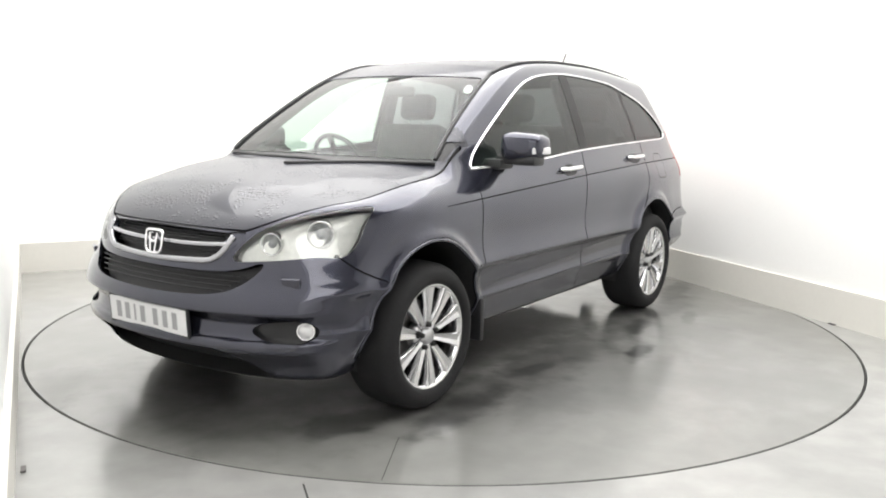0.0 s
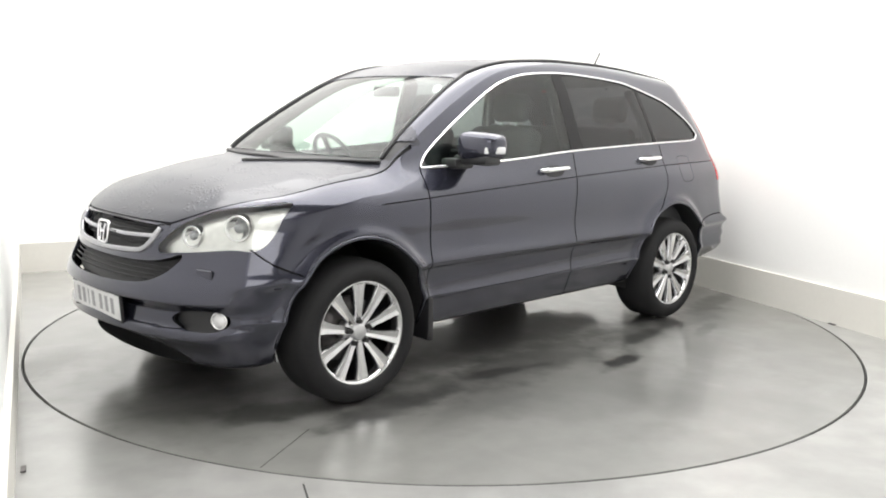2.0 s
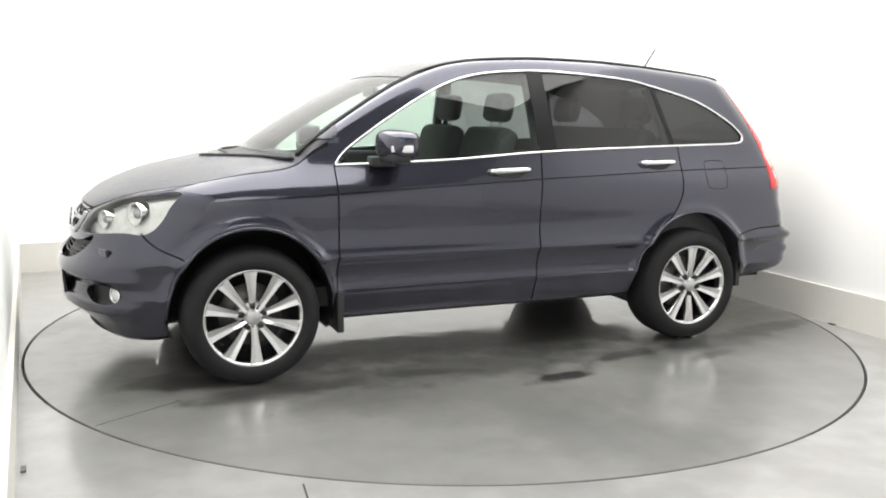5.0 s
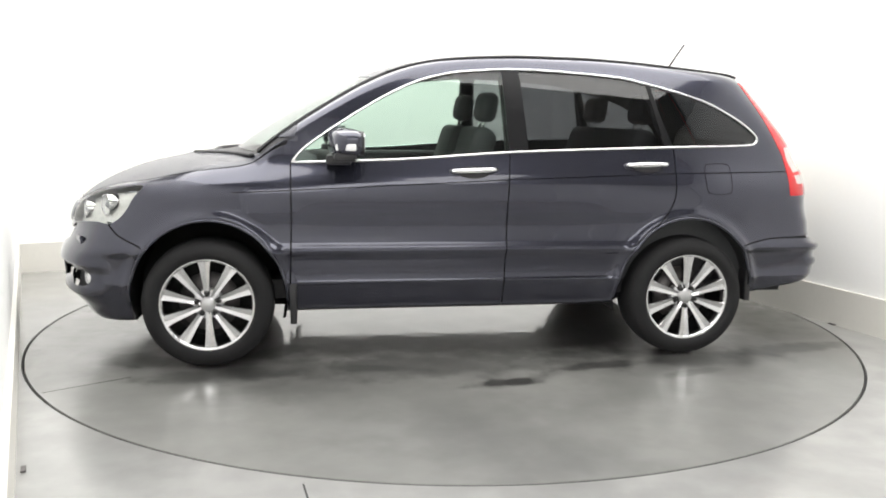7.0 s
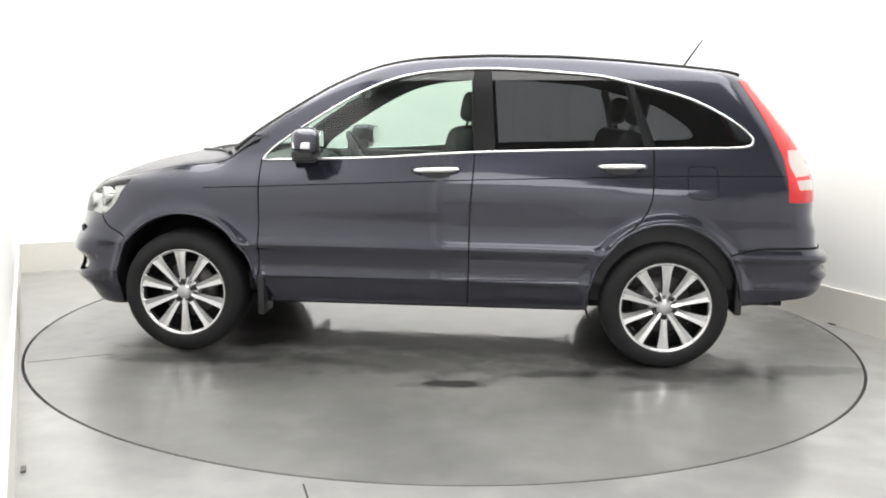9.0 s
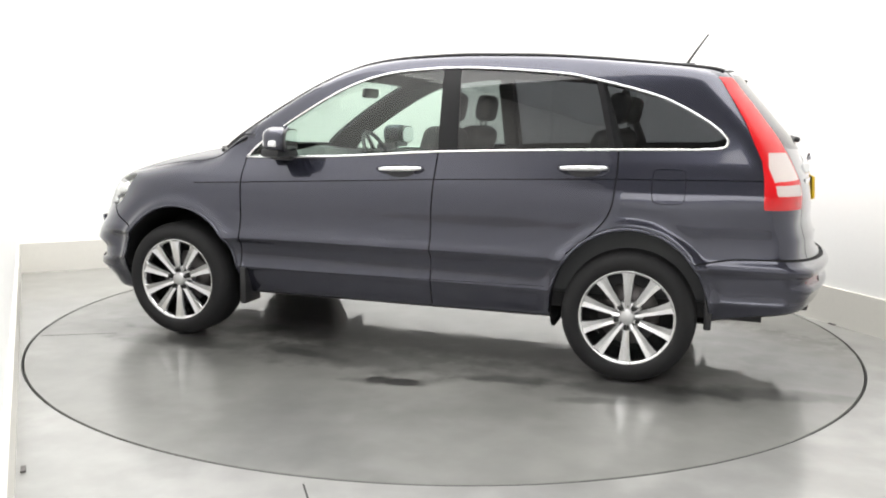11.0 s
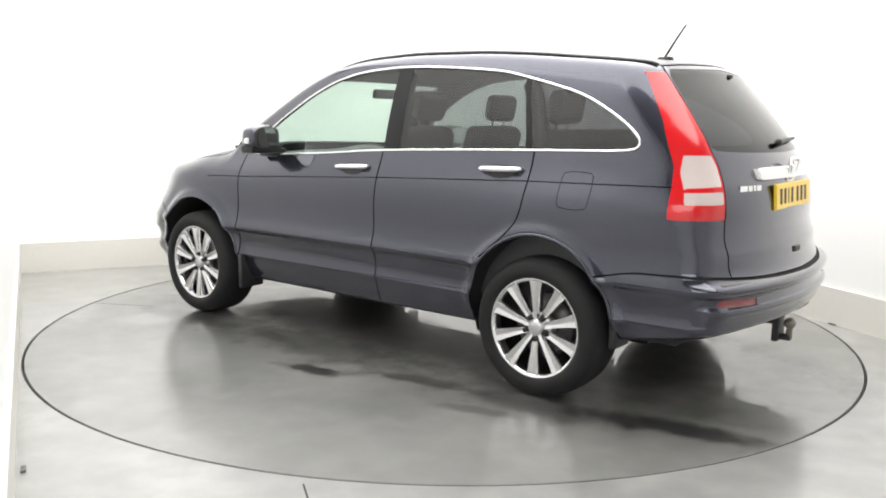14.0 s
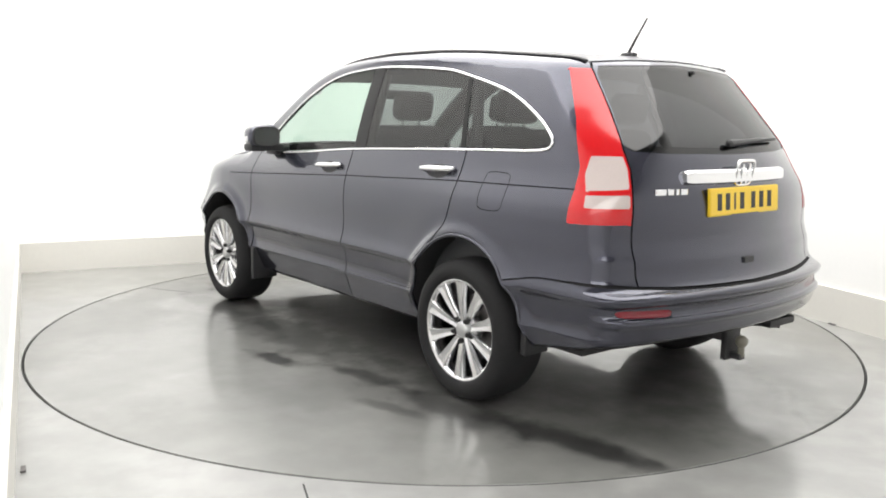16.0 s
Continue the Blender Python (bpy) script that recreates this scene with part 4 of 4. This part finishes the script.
def badge(parent, m, size):
    """A rounded upright frame with a waisted shape inside, all plain chrome."""
    h, w = 0.050 * size, 0.056 * size
    ring = [m @ Vector((0, w * math.copysign(abs(math.cos(t)) ** 0.45, math.cos(t)) * (1.0 + 0.12 * math.sin(t)), h * math.copysign(abs(math.sin(t)) ** 0.45, math.sin(t)))) for t in [2 * math.pi * k / 32 for k in range(32)]]
    ob = tube_part("badge", ring, 0.007 * size, CHROME, parent, "chrome badge, a rounded frame", closed=True)
    bm = bmesh.new()
    for s in (1, -1):
        box_bm(bm, -0.004, 0.008, s * 0.020 * size - 0.006 * size, s * 0.020 * size + 0.006 * size, -0.040 * size, 0.040 * size, m @ Matrix.Rotation(s * radians(-7), 4, "X"), 0.002)
    box_bm(bm, -0.004, 0.007, -0.020 * size, 0.020 * size, -0.006 * size, 0.006 * size, m, 0.002)
    part("badge_shape", bm, CHROME, ob)
    return ob


badge(car, pose(end_x(0.0, 0.778, True) + 0.016, 0, 0.778, 0, -8, 0), 0.97)
badge(car, pose(end_x(0.0, 1.10, False) - 0.026, 0, 1.10, 0, 10, 180), 1.1)


def number_plate(name, x, z, tilt, turn, mat, label):
    """A registration plate: backing, face and seven upright bars for its signs."""
    m = pose(x, 0, z, 0, tilt, turn)
    bm = bmesh.new()
    edge = 0.262 if turn else 0.270
    box_bm(bm, -0.012, 0.0, -edge, edge, 0.202 - edge, edge - 0.202, m, 0.003)
    plate = part(name, bm, mat if turn else INK, car, label)
    bm = bmesh.new()
    box_bm(bm, 0.0005, 0.0035, -0.260, 0.260, -0.0555, 0.0555, m, 0.0015, 1)
    part("plate_face", bm, mat, plate, label)
    for k, y in enumerate((-0.195, -0.135, -0.082, -0.028, 0.058, 0.122, 0.186)):
        bm = bmesh.new()
        w = 0.006 if k == 2 else 0.016
        box_bm(bm, 0.003, 0.0045, y - w, y + w, -0.036, 0.036, m)
        part("plate_bar", bm, INK if turn else GREYINK, plate)
    return plate


GREYINK = material("plate_grey", (0.36, 0.36, 0.37), 0.5)
number_plate("front_plate", end_x(0.0, 0.465, True) + 0.022, 0.465, 4, 0, PLATEWHITE, "white front registration plate with dark bars")
number_plate("rear_plate", end_x(0.0, 0.982, False) - 0.001, 0.982, -4, 180, PLATEYELLOW, "yellow rear registration plate with black bars")

for s in (1, -1):
    # headlamp units behind the lens
    for y, z, r in ((0.545, 0.800, 0.047), (0.690, 0.838, 0.057)):
        x = end_x(y, z, True) - 0.035
        m = pose(x, s * y, z, 0, 0, s * (25 if y < 0.6 else 34))
        ring, fs = lathe([(r * 0.30, -0.020), (r * 0.55, -0.014), (r * 0.80, -0.004), (r * 0.97, 0.009), (r, 0.006), (r * 1.0, -0.05)], 32)
        mesh_object("lamp_ring", [m @ Vector((b, a, c)) for a, b, c in ring], fs, LAMPDISH, car, True)["label"] = "bright round reflector dish in the headlamp"
        bulb, fs = lathe([(r * 0.40, -0.028), (r * 0.38, -0.008), (r * 0.28, 0.002), (r * 0.12, 0.006), (0.0005, 0.007)], 28)
        mesh_object("lamp_eye", [m @ Vector((b, a, c)) for a, b, c in bulb], fs, LAMPEYE, car, True)["label"] = "round lens in the headlamp"
    # fog lamp
    y, z = 0.705, 0.457
    m = pose(end_x(y, z, True) - 0.020, s * y, z, 0, 0, s * 30)
    ring, fs = lathe([(0.026, -0.03), (0.031, 0.004), (0.037, 0.007), (0.040, 0.0), (0.039, -0.03)], 32)
    mesh_object("fog_lamp_ring", [m @ Vector((b, a, c)) for a, b, c in ring], fs, CHROME, car, True)["label"] = "chrome ring of the fog lamp"
    bulb, fs = lathe([(0.032, -0.008), (0.026, 0.004), (0.014, 0.010), (0.0005, 0.012)], 28)
    mesh_object("fog_lamp", [m @ Vector((b, a, c)) for a, b, c in bulb], fs, REPEATER, car, True)["label"] = "clear round fog lamp"
    # washer cap
    y, z = 0.668, 0.655
    bm = bmesh.new()
    box_bm(bm, -0.012, 0.006, -0.040, 0.040, -0.020, 0.020, pose(end_x(y, z, True) + 0.003, s * y, z, 0, 8, s * 26), 0.005)
    part("washer_cap", bm, PAINT, car, "small painted headlamp washer cap")

# ---- sides: mirrors, handles, mud flaps ----
for s in (1, -1):
    mirror = new("door_mirror")
    mirror.parent = car
    mirror["label"] = "dark grey door mirror with a clear repeater"
    n1, n2 = 20, 28
    vs, fs = [], []
    for i in range(n1 + 1):
        p = math.pi * (i / n1 - 0.5)
        for k in range(n2):
            t = 2 * math.pi * k / n2
            e = lambda v, w: math.copysign(abs(v) ** w, v)
            cx_, cy_, cz_ = e(math.cos(p), 0.55) * e(math.cos(t), 0.6), e(math.sin(p), 0.6), e(math.cos(p), 0.55) * e(math.sin(t), 0.6)
            back = 1.0 if cx_ > 0 else 0.55
            vs.append((0.585 + 0.096 * cx_ * back - 0.025 * cy_, s * (0.930 + 0.108 * cy_), 1.178 + 0.072 * cz_ * (1 - 0.12 * cy_)))
    for i in range(n1):
        for k in range(n2):
            fs.append((i * n2 + k, i * n2 + (k + 1) % n2, (i + 1) * n2 + (k + 1) % n2, (i + 1) * n2 + k))
    mesh_object("mirror_cover", vs, fs if s < 0 else [f[::-1] for f in fs], PAINT, mirror, True)
    for nm, grow, dx, mat, lab in (("mirror_bezel", 1.10, 0.0, BLACK, "black mirror rim"), ("mirror_glass", 1.0, -0.004, MIRROR, "silvered mirror glass")):
        bm = bmesh.new()
        m = pose(0.525 + dx, s * 0.928, 1.178, 0, 0, s * 6)
        ring = []
        for k in range(32):
            t = 2 * math.pi * k / 32
            e = lambda v: math.copysign(abs(v) ** 0.6, v)
            ring.append((0.087 * grow * e(math.cos(t)), 0.056 * grow * e(math.sin(t))))
        fr = [bm.verts.new(m @ Vector((-0.003, y, z))) for y, z in ring]
        bk = [bm.verts.new(m @ Vector((0.03, y * 0.96, z * 0.96))) for y, z in ring]
        bm.faces.new(fr)
        bm.faces.new(bk[::-1])
        for k in range(32):
            bm.faces.new((fr[k], bk[k], bk[(k + 1) % 32], fr[(k + 1) % 32]))
        part(nm, bm, mat, mirror, lab)
    bm = bmesh.new()
    box_bm(bm, 0.552, 0.662, s * 0.79 if s > 0 else -1.02, 1.02 if s > 0 else -0.79, 1.086, 1.132, None, 0.014)
    box_bm(bm, 0.57, 0.70, s * 0.74 if s > 0 else -0.85, 0.85 if s > 0 else -0.74, 1.062, 1.114, None, 0.014)
    part("mirror_foot", bm, BLACK, mirror, "black plastic mirror foot", True)
    bm = bmesh.new()
    box_bm(bm, -0.055, 0.055, -0.010, 0.010, -0.018, 0.018, pose(0.605, s * 1.024, 1.160, 0, 0, s * -26), 0.008)
    part("repeater", bm, REPEATER, mirror, "clear side repeater lens")
    for xa, xb, z0, z1 in ((0.045, -0.205, 1.034, 1.044), (-0.934, -1.180, 1.072, 1.079)):
        line, rad = [], []
        for k in range(15):
            t = k / 14
            x, z = xa + (xb - xa) * t, z0 + (z1 - z0) * t
            lift = 0.034 * min(1, math.sin(math.pi * t) * 2.2) ** 0.7 if 0 < t < 1 else 0.004
            line.append(Vector((x, s * (side_y(x, z) + lift), z)))
            rad.append(0.0125 + 0.003 * math.sin(math.pi * t))
        handle = tube_part("door_handle", line, rad, CHROME, car, "chrome door handle", sides=10, squash=0.95)
        # flat black disc on the door skin: the hollow's shade put in as colour
        xm, zm = (xa + xb) / 2, (z0 + z1) / 2 - 0.012
        vs, fs = [], []
        q = [(xm + 0.085 * i / 8 * math.cos(2 * math.pi * k / 24), zm + 0.032 * i / 8 * math.sin(2 * math.pi * k / 24)) for i in range(9) for k in range(24)]
        vs = [(p.x, s * p.y, p.z) for p in on_side(q, 0.0025)]
        for i in range(8):
            for k in range(24):
                fs.append((i * 24 + k, i * 24 + (k + 1) % 24, (i + 1) * 24 + (k + 1) % 24, (i + 1) * 24 + k))
        mesh_object("handle_cup", vs, fs if s > 0 else [f[::-1] for f in fs], BLACK, handle, True)["label"] = "black disc standing in for the shaded hollow behind the handle"
    for x0, x1, z0, z1, y0, y1 in ((0.855, 0.915, 0.225, 0.44, 0.70, 0.875), (-1.715, -1.66, 0.30, 0.48, 0.70, 0.842)):
        bm = bmesh.new()
        box_bm(bm, x0, x0 + 0.036, min(s * y0, s * y1), max(s * y0, s * y1), z0, z1, None, 0.008)
        part("mud_flap", bm, BLACK, car, "black rubber mud flap", True)
    # wheel arch lips
    for i, (ax, az, rx, rz) in enumerate(ARCHES):
        q = [math.pi * (1.02 - 1.04 * k / 32) for k in range(33)]
        line = [Vector((p.x, s * p.y, p.z)) for p in on_side([(ax + rx * 1.004 * math.cos(a), max(az + rz * 1.004 * math.sin(a), 0.30)) for a in q], -0.002)]
        tube_part("arch_lip", line, 0.0095, PAINT, car, sides=8)

# ---- glass area: wipers, aerial, disc on the screen ----
tube_part("wiper", skin_front(curve([(-0.66, 1.104), (-0.35, 1.108), (0.10, 1.108), (0.30, 1.098)], 6), 0.016), 0.010, BLACK, car, "black windscreen wiper")
tube_part("wiper", skin_front(curve([(0.10, 1.090), (0.40, 1.100), (0.72, 1.102)], 8), 0.016), 0.010, BLACK, car, "black windscreen wiper")
arm = tube_part("rear_wiper", skin_rear(curve([(0.03, 1.225), (-0.20, 1.236), (-0.46, 1.240)], 8), 0.022), [0.016, 0.016, 0.015, 0.014, 0.013, 0.012, 0.011, 0.011, 0.010, 0.010, 0.010, 0.009, 0.009, 0.008, 0.008, 0.007, 0.006], BLACK, car, "black rear wiper")
aerial = tube_part("aerial", [(-1.50, 0, 1.640), (-1.550, 0, 1.718), (-1.606, 0, 1.800)], [0.0075, 0.006, 0.005], BLACK, car, "short black roof aerial")
bm = bmesh.new()
box_bm(bm, -1.545, -1.465, -0.022, 0.022, 1.612, 1.643, None, 0.010)
part("aerial_foot", bm, BLACK, aerial, "", True)
y, z = 0.545, 1.462
x = end_x(y, z, True)
bm = bmesh.new()
bmesh.ops.create_cone(bm, cap_ends=True, segments=28, radius1=0.026, radius2=0.026, depth=0.002, matrix=pose(x - 0.018, y, z, 0, 58, 8))
part("screen_disc", bm, PLATEWHITE, car, "white paper disc inside the windscreen")

for s in (1, -1):
    edge = [(s * q[0], q[1]) for q in curve([(0.700, 1.118), (0.692, 1.16), (0.655, 1.28), (0.613, 1.42), (0.582, 1.512)], 5)]
    tube_part("screen_seal", skin_front(edge, 0.002) + [Vector((p.x, s * p.y, p.z)) for p in on_roof([(0.36, 0.560)], 0.004)], 0.011, BLACK, car, "black rubber seal beside the windscreen", sides=8)

# ---- rear: handle bar, lettering bars, tow hitch ----
bm = bmesh.new()
line = [(-0.37 + 0.74 * k / 24) for k in range(25)]
rows = []
for y in line:
    e = 1 - max(0, (abs(y) - 0.35) / 0.02) * 0.2
    x = end_x(abs(y), 1.09, False)
    rows.append([bm.verts.new((x - 0.004, y, 1.09 - 0.030 * e)), bm.verts.new((x - 0.026, y, 1.09 - 0.026 * e)), bm.verts.new((x - 0.024, y, 1.09 + 0.018 * e)), bm.verts.new((x - 0.010, y, 1.09 + 0.028 * e)), bm.verts.new((x + 0.02, y, 1.09 + 0.024 * e))])
for p, q in zip(rows[:-1], rows[1:]):
    for i in range(4):
        bm.faces.new((p[i], p[i + 1], q[i + 1], q[i]))
bm.faces.new(rows[0])
bm.faces.new(rows[-1][::-1])
part("tailgate_bar", bm, CHROME, car, "chrome bar above the rear plate", True)
for y0, y1 in ((0.535, 0.478), (0.470, 0.440), (0.428, 0.412), (0.402, 0.366)):
    bm = bmesh.new()
    x = end_x((y0 + y1) / 2, 1.03, False)
    box_bm(bm, -0.004, 0.003, -(y0 - y1) / 2, (y0 - y1) / 2, -0.013, 0.013, pose(x - 0.001, (y0 + y1) / 2, 1.03, 0, 0, -12), 0.003)
    part("badge_bar", bm, CHROME, car, "small chrome lettering bar")
bm = bmesh.new()
box_bm(bm, -0.01, 0.006, -0.036, 0.036, -0.014, 0.014, pose(end_x(0.05, 0.725, False), 0.0, 0.725, 0, 0, 0), 0.004)
part("gate_handle", bm, BLACK, car, "black tailgate release")
bm = bmesh.new()
box_bm(bm, -2.16, -1.95, -0.045, 0.045, 0.345, 0.395, None, 0.006)
box_bm(bm, -2.185, -2.155, -0.055, 0.055, 0.262, 0.400, None, 0.006)
box_bm(bm, -2.235, -2.17, -0.022, 0.022, 0.268, 0.296, None, 0.006)
hitch = part("tow_hitch", bm, BLACK, car, "black tow hitch bracket", True)
bm = bmesh.new()
bmesh.ops.create_uvsphere(bm, u_segments=20, v_segments=14, radius=0.028, matrix=pose(-2.225, 0, 0.352))
bmesh.ops.create_cone(bm, cap_ends=True, segments=16, radius1=0.016, radius2=0.014, depth=0.06, matrix=pose(-2.225, 0, 0.312))
part("tow_ball", bm, TOWCAP, hitch, "dark tow ball", True)
bm = bmesh.new()
box_bm(bm, -2.17, -2.02, -0.55, -0.33, 0.348, 0.390, pose(0, 0, 0, 0, 0, 0), 0.014)
part("rear_tray", bm, BLACK, car, "black tray under the bumper", True)
tube_part("exhaust", [(-0.2, 0.25, 0.24), (-0.5, 0.3, 0.235), (-1.0, 0.1, 0.31), (-1.7, -0.3, 0.34), (-2.12, -0.5, 0.345)], 0.028, DARKMETAL, car, "dull steel exhaust pipe", sides=10)
tube_part("washer_jet", [(-1.80, -0.074, 1.546), (-1.832, -0.074, 1.540)], 0.010, BLACK, car)

# ---- cabin ----
def soft_block(bm, sx, sy, sz, m, r=0.05):
    box_bm(bm, -sx / 2, sx / 2, -sy / 2, sy / 2, -sz / 2, sz / 2, m, min(r, sx * 0.45, sy * 0.45, sz * 0.45), 4)


def seat(name, x, y, wide, rests, label):
    ob = new(name)
    ob.parent = car
    ob["label"] = label
    bm = bmesh.new()
    soft_block(bm, 0.52, wide, 0.16, pose(x, y, 0.66, 0, -6, 0), 0.06)
    part("seat_cushion", bm, CLOTH, ob, "", True)
    bm = bmesh.new()
    soft_block(bm, 0.14, wide, 0.60, pose(x - 0.34, y, 0.97, 0, -16, 0), 0.06)
    part("backrest", bm, CLOTH, ob, "", True)
    for yy in rests:
        bm = bmesh.new()
        soft_block(bm, 0.10, 0.26, 0.17, pose(x - 0.455, y + yy, 1.375, 0, -10, 0), 0.05)
        part("head_restraint", bm, CLOTH, ob, "", True)
        for d in (-0.06, 0.06):
            tube_part("restraint_post", [(x - 0.425, y + yy + d, 1.24), (x - 0.445, y + yy + d, 1.33)], 0.007, CHROME, ob, sides=6)
    return ob


seat("front_seat", 0.22, 0.37, 0.52, (0.0,), "dark cloth passenger seat")
seat("front_seat", 0.22, -0.37, 0.52, (0.0,), "dark cloth driver seat")
seat("rear_bench", -0.72, 0.0, 1.30, (0.42, -0.42), "dark cloth rear bench")
bm = bmesh.new()
n = 22
rows = []
for k in range(n + 1):
    y = -0.66 + 1.32 * k / n
    d = 0.16 * (y / 0.66) ** 2
    prof = [(1.16 - d, 1.055), (1.02 - d, 1.072), (0.86 - d * 0.4, 1.060), (0.74, 1.02), (0.70, 0.93), (0.74, 0.70), (1.1 - d, 0.66)]
    hood_up = 0.03 * math.exp(-((y + 0.37) / 0.17) ** 2)
    rows.append([bm.verts.new((a, y, b + (hood_up if i in (1, 2, 3) else 0))) for i, (a, b) in enumerate(prof)])
for p, q in zip(rows[:-1], rows[1:]):
    for i in range(6):
        bm.faces.new((p[i], p[i + 1], q[i + 1], q[i]))
part("dashboard", bm, TRIM, car, "dark grey dashboard", True)
m = pose(0.53, -0.37, 1.035, 0, -62, 0)
ring = [m @ Vector((0.185 * math.cos(2 * math.pi * k / 40), 0.185 * math.sin(2 * math.pi * k / 40), 0)) for k in range(40)]
wheel = tube_part("steering_wheel", ring, 0.014, TRIM, car, "black steering wheel", closed=True)
bm = bmesh.new()
soft_block(bm, 0.13, 0.16, 0.05, m @ pose(0, 0, -0.02), 0.03)
for a in (0, 180, 270):
    box_bm(bm, 0.03, 0.18, -0.018, 0.018, -0.020, 0.0, m @ Matrix.Rotation(radians(a + 90), 4, "Z"), 0.006)
part("wheel_boss", bm, BLACK, wheel, "", True)
bm = bmesh.new()
soft_block(bm, 0.03, 0.22, 0.06, pose(0.44, 0.0, 1.455, 0, -10, 0), 0.014)
part("inner_mirror", bm, BLACK, car, "black rear view mirror", True)
bm = bmesh.new()
box_bm(bm, -1.95, 1.05, -0.74, 0.74, 0.34, 0.44)
part("cabin_floor", bm, UNDER, car)
for s in (1, -1):
    bm = bmesh.new()
    soft_block(bm, 0.10, 0.05, 0.46, pose(-0.31, s * 0.685, 1.33, 0, 3, 0) @ Matrix.Rotation(s * radians(18), 4, "X"), 0.02)
    part("inner_pillar", bm, PILLARBLACK, car, "", True)
    bm = bmesh.new()
    soft_block(bm, 0.05, 0.05, 0.40, pose(-1.16, s * 0.665, 1.33, 0, 20, 0) @ Matrix.Rotation(s * radians(18), 4, "X"), 0.02)
    part("inner_pillar", bm, TRIM, car, "", True)
    bm = bmesh.new()
    box_bm(bm, -1.7, 0.86, min(s * 0.70, s * 0.76), max(s * 0.70, s * 0.76), 0.42, 1.075, None, 0.02)
    part("door_lining", bm, TRIM, car, "dark plastic door lining")


# ---- parts that sit in other parts ----
def kin(name, side=0):
    """The car's parts of one name, on one side if given."""
    out = []
    for o in car.children:
        if o.name.split(".")[0] == name and o.type == "MESH":
            y = sum(v.co.y for v in o.data.vertices) / len(o.data.vertices)
            if side == 0 or y * side > 0:
                out.append(o)
    return out


def mean_x(o):
    return sum(v.co.x for v in o.data.vertices) / len(o.data.vertices)


for s in (1, -1):
    front, rear = kin("front_door", s)[0], kin("rear_door", s)[0]
    for o in kin("door_handle", s):
        for c in list(o.children):
            c.parent = front if mean_x(o) > -0.5 else rear
        o.parent = front if mean_x(o) > -0.5 else rear
    for inner, outer in (("front_window", "front_door"), ("rear_side_window", "rear_door"), ("headlamp_bowl", "headlamp"), ("lamp_ring", "headlamp"), ("lamp_eye", "headlamp"),
                         ("reverse_lens", "tail_lamp"), ("indicator_lens", "tail_lamp"), ("fog_lamp_ring", "fog_lamp")):
        for o in kin(inner, s):
            o.parent = kin(outer, s)[0]
for inner, outer in (("grille_bar", "grille"), ("grille_slat", "grille"), ("grille_wing", "grille"), ("intake_slat", "intake"), ("rear_window", "tailgate"), ("rear_wiper", "tailgate"),
                     ("tailgate_bar", "tailgate"), ("badge_bar", "tailgate"), ("gate_handle", "tailgate")):
    for o in kin(inner):
        o.parent = kin(outer)[0]


# ---- what moves: the turntable and the car on it turn together ----
TURN = [(0.0, 235.04), (0.5, 233.09), (1.0, 230.52), (1.5, 227.36), (2.0, 223.87), (2.5, 220.42), (3.0, 216.86), (3.5, 213.41), (4.0, 209.93), (6.5, 192.78),
        (7.0, 189.29), (7.5, 185.89), (8.0, 182.59), (8.5, 179.28), (9.0, 175.92), (11.5, 159.26), (12.0, 155.80), (12.5, 152.42), (13.0, 148.90), (13.5, 145.57),
        (14.0, 142.10), (14.5, 138.80), (15.0, 135.40), (15.5, 132.08), (16.0, 128.62)]
CAR_OFF = Vector((0.0758, 0.0175, 0))


def motions():
    walk(turntable, [(t, pose(0, 0, 0, 0, 0, a)) for t, a in TURN])
    walk(car, [(t, pose(0, 0, 0, 0, 0, a) @ Matrix.Translation(CAR_OFF)) for t, a in TURN])


motions()
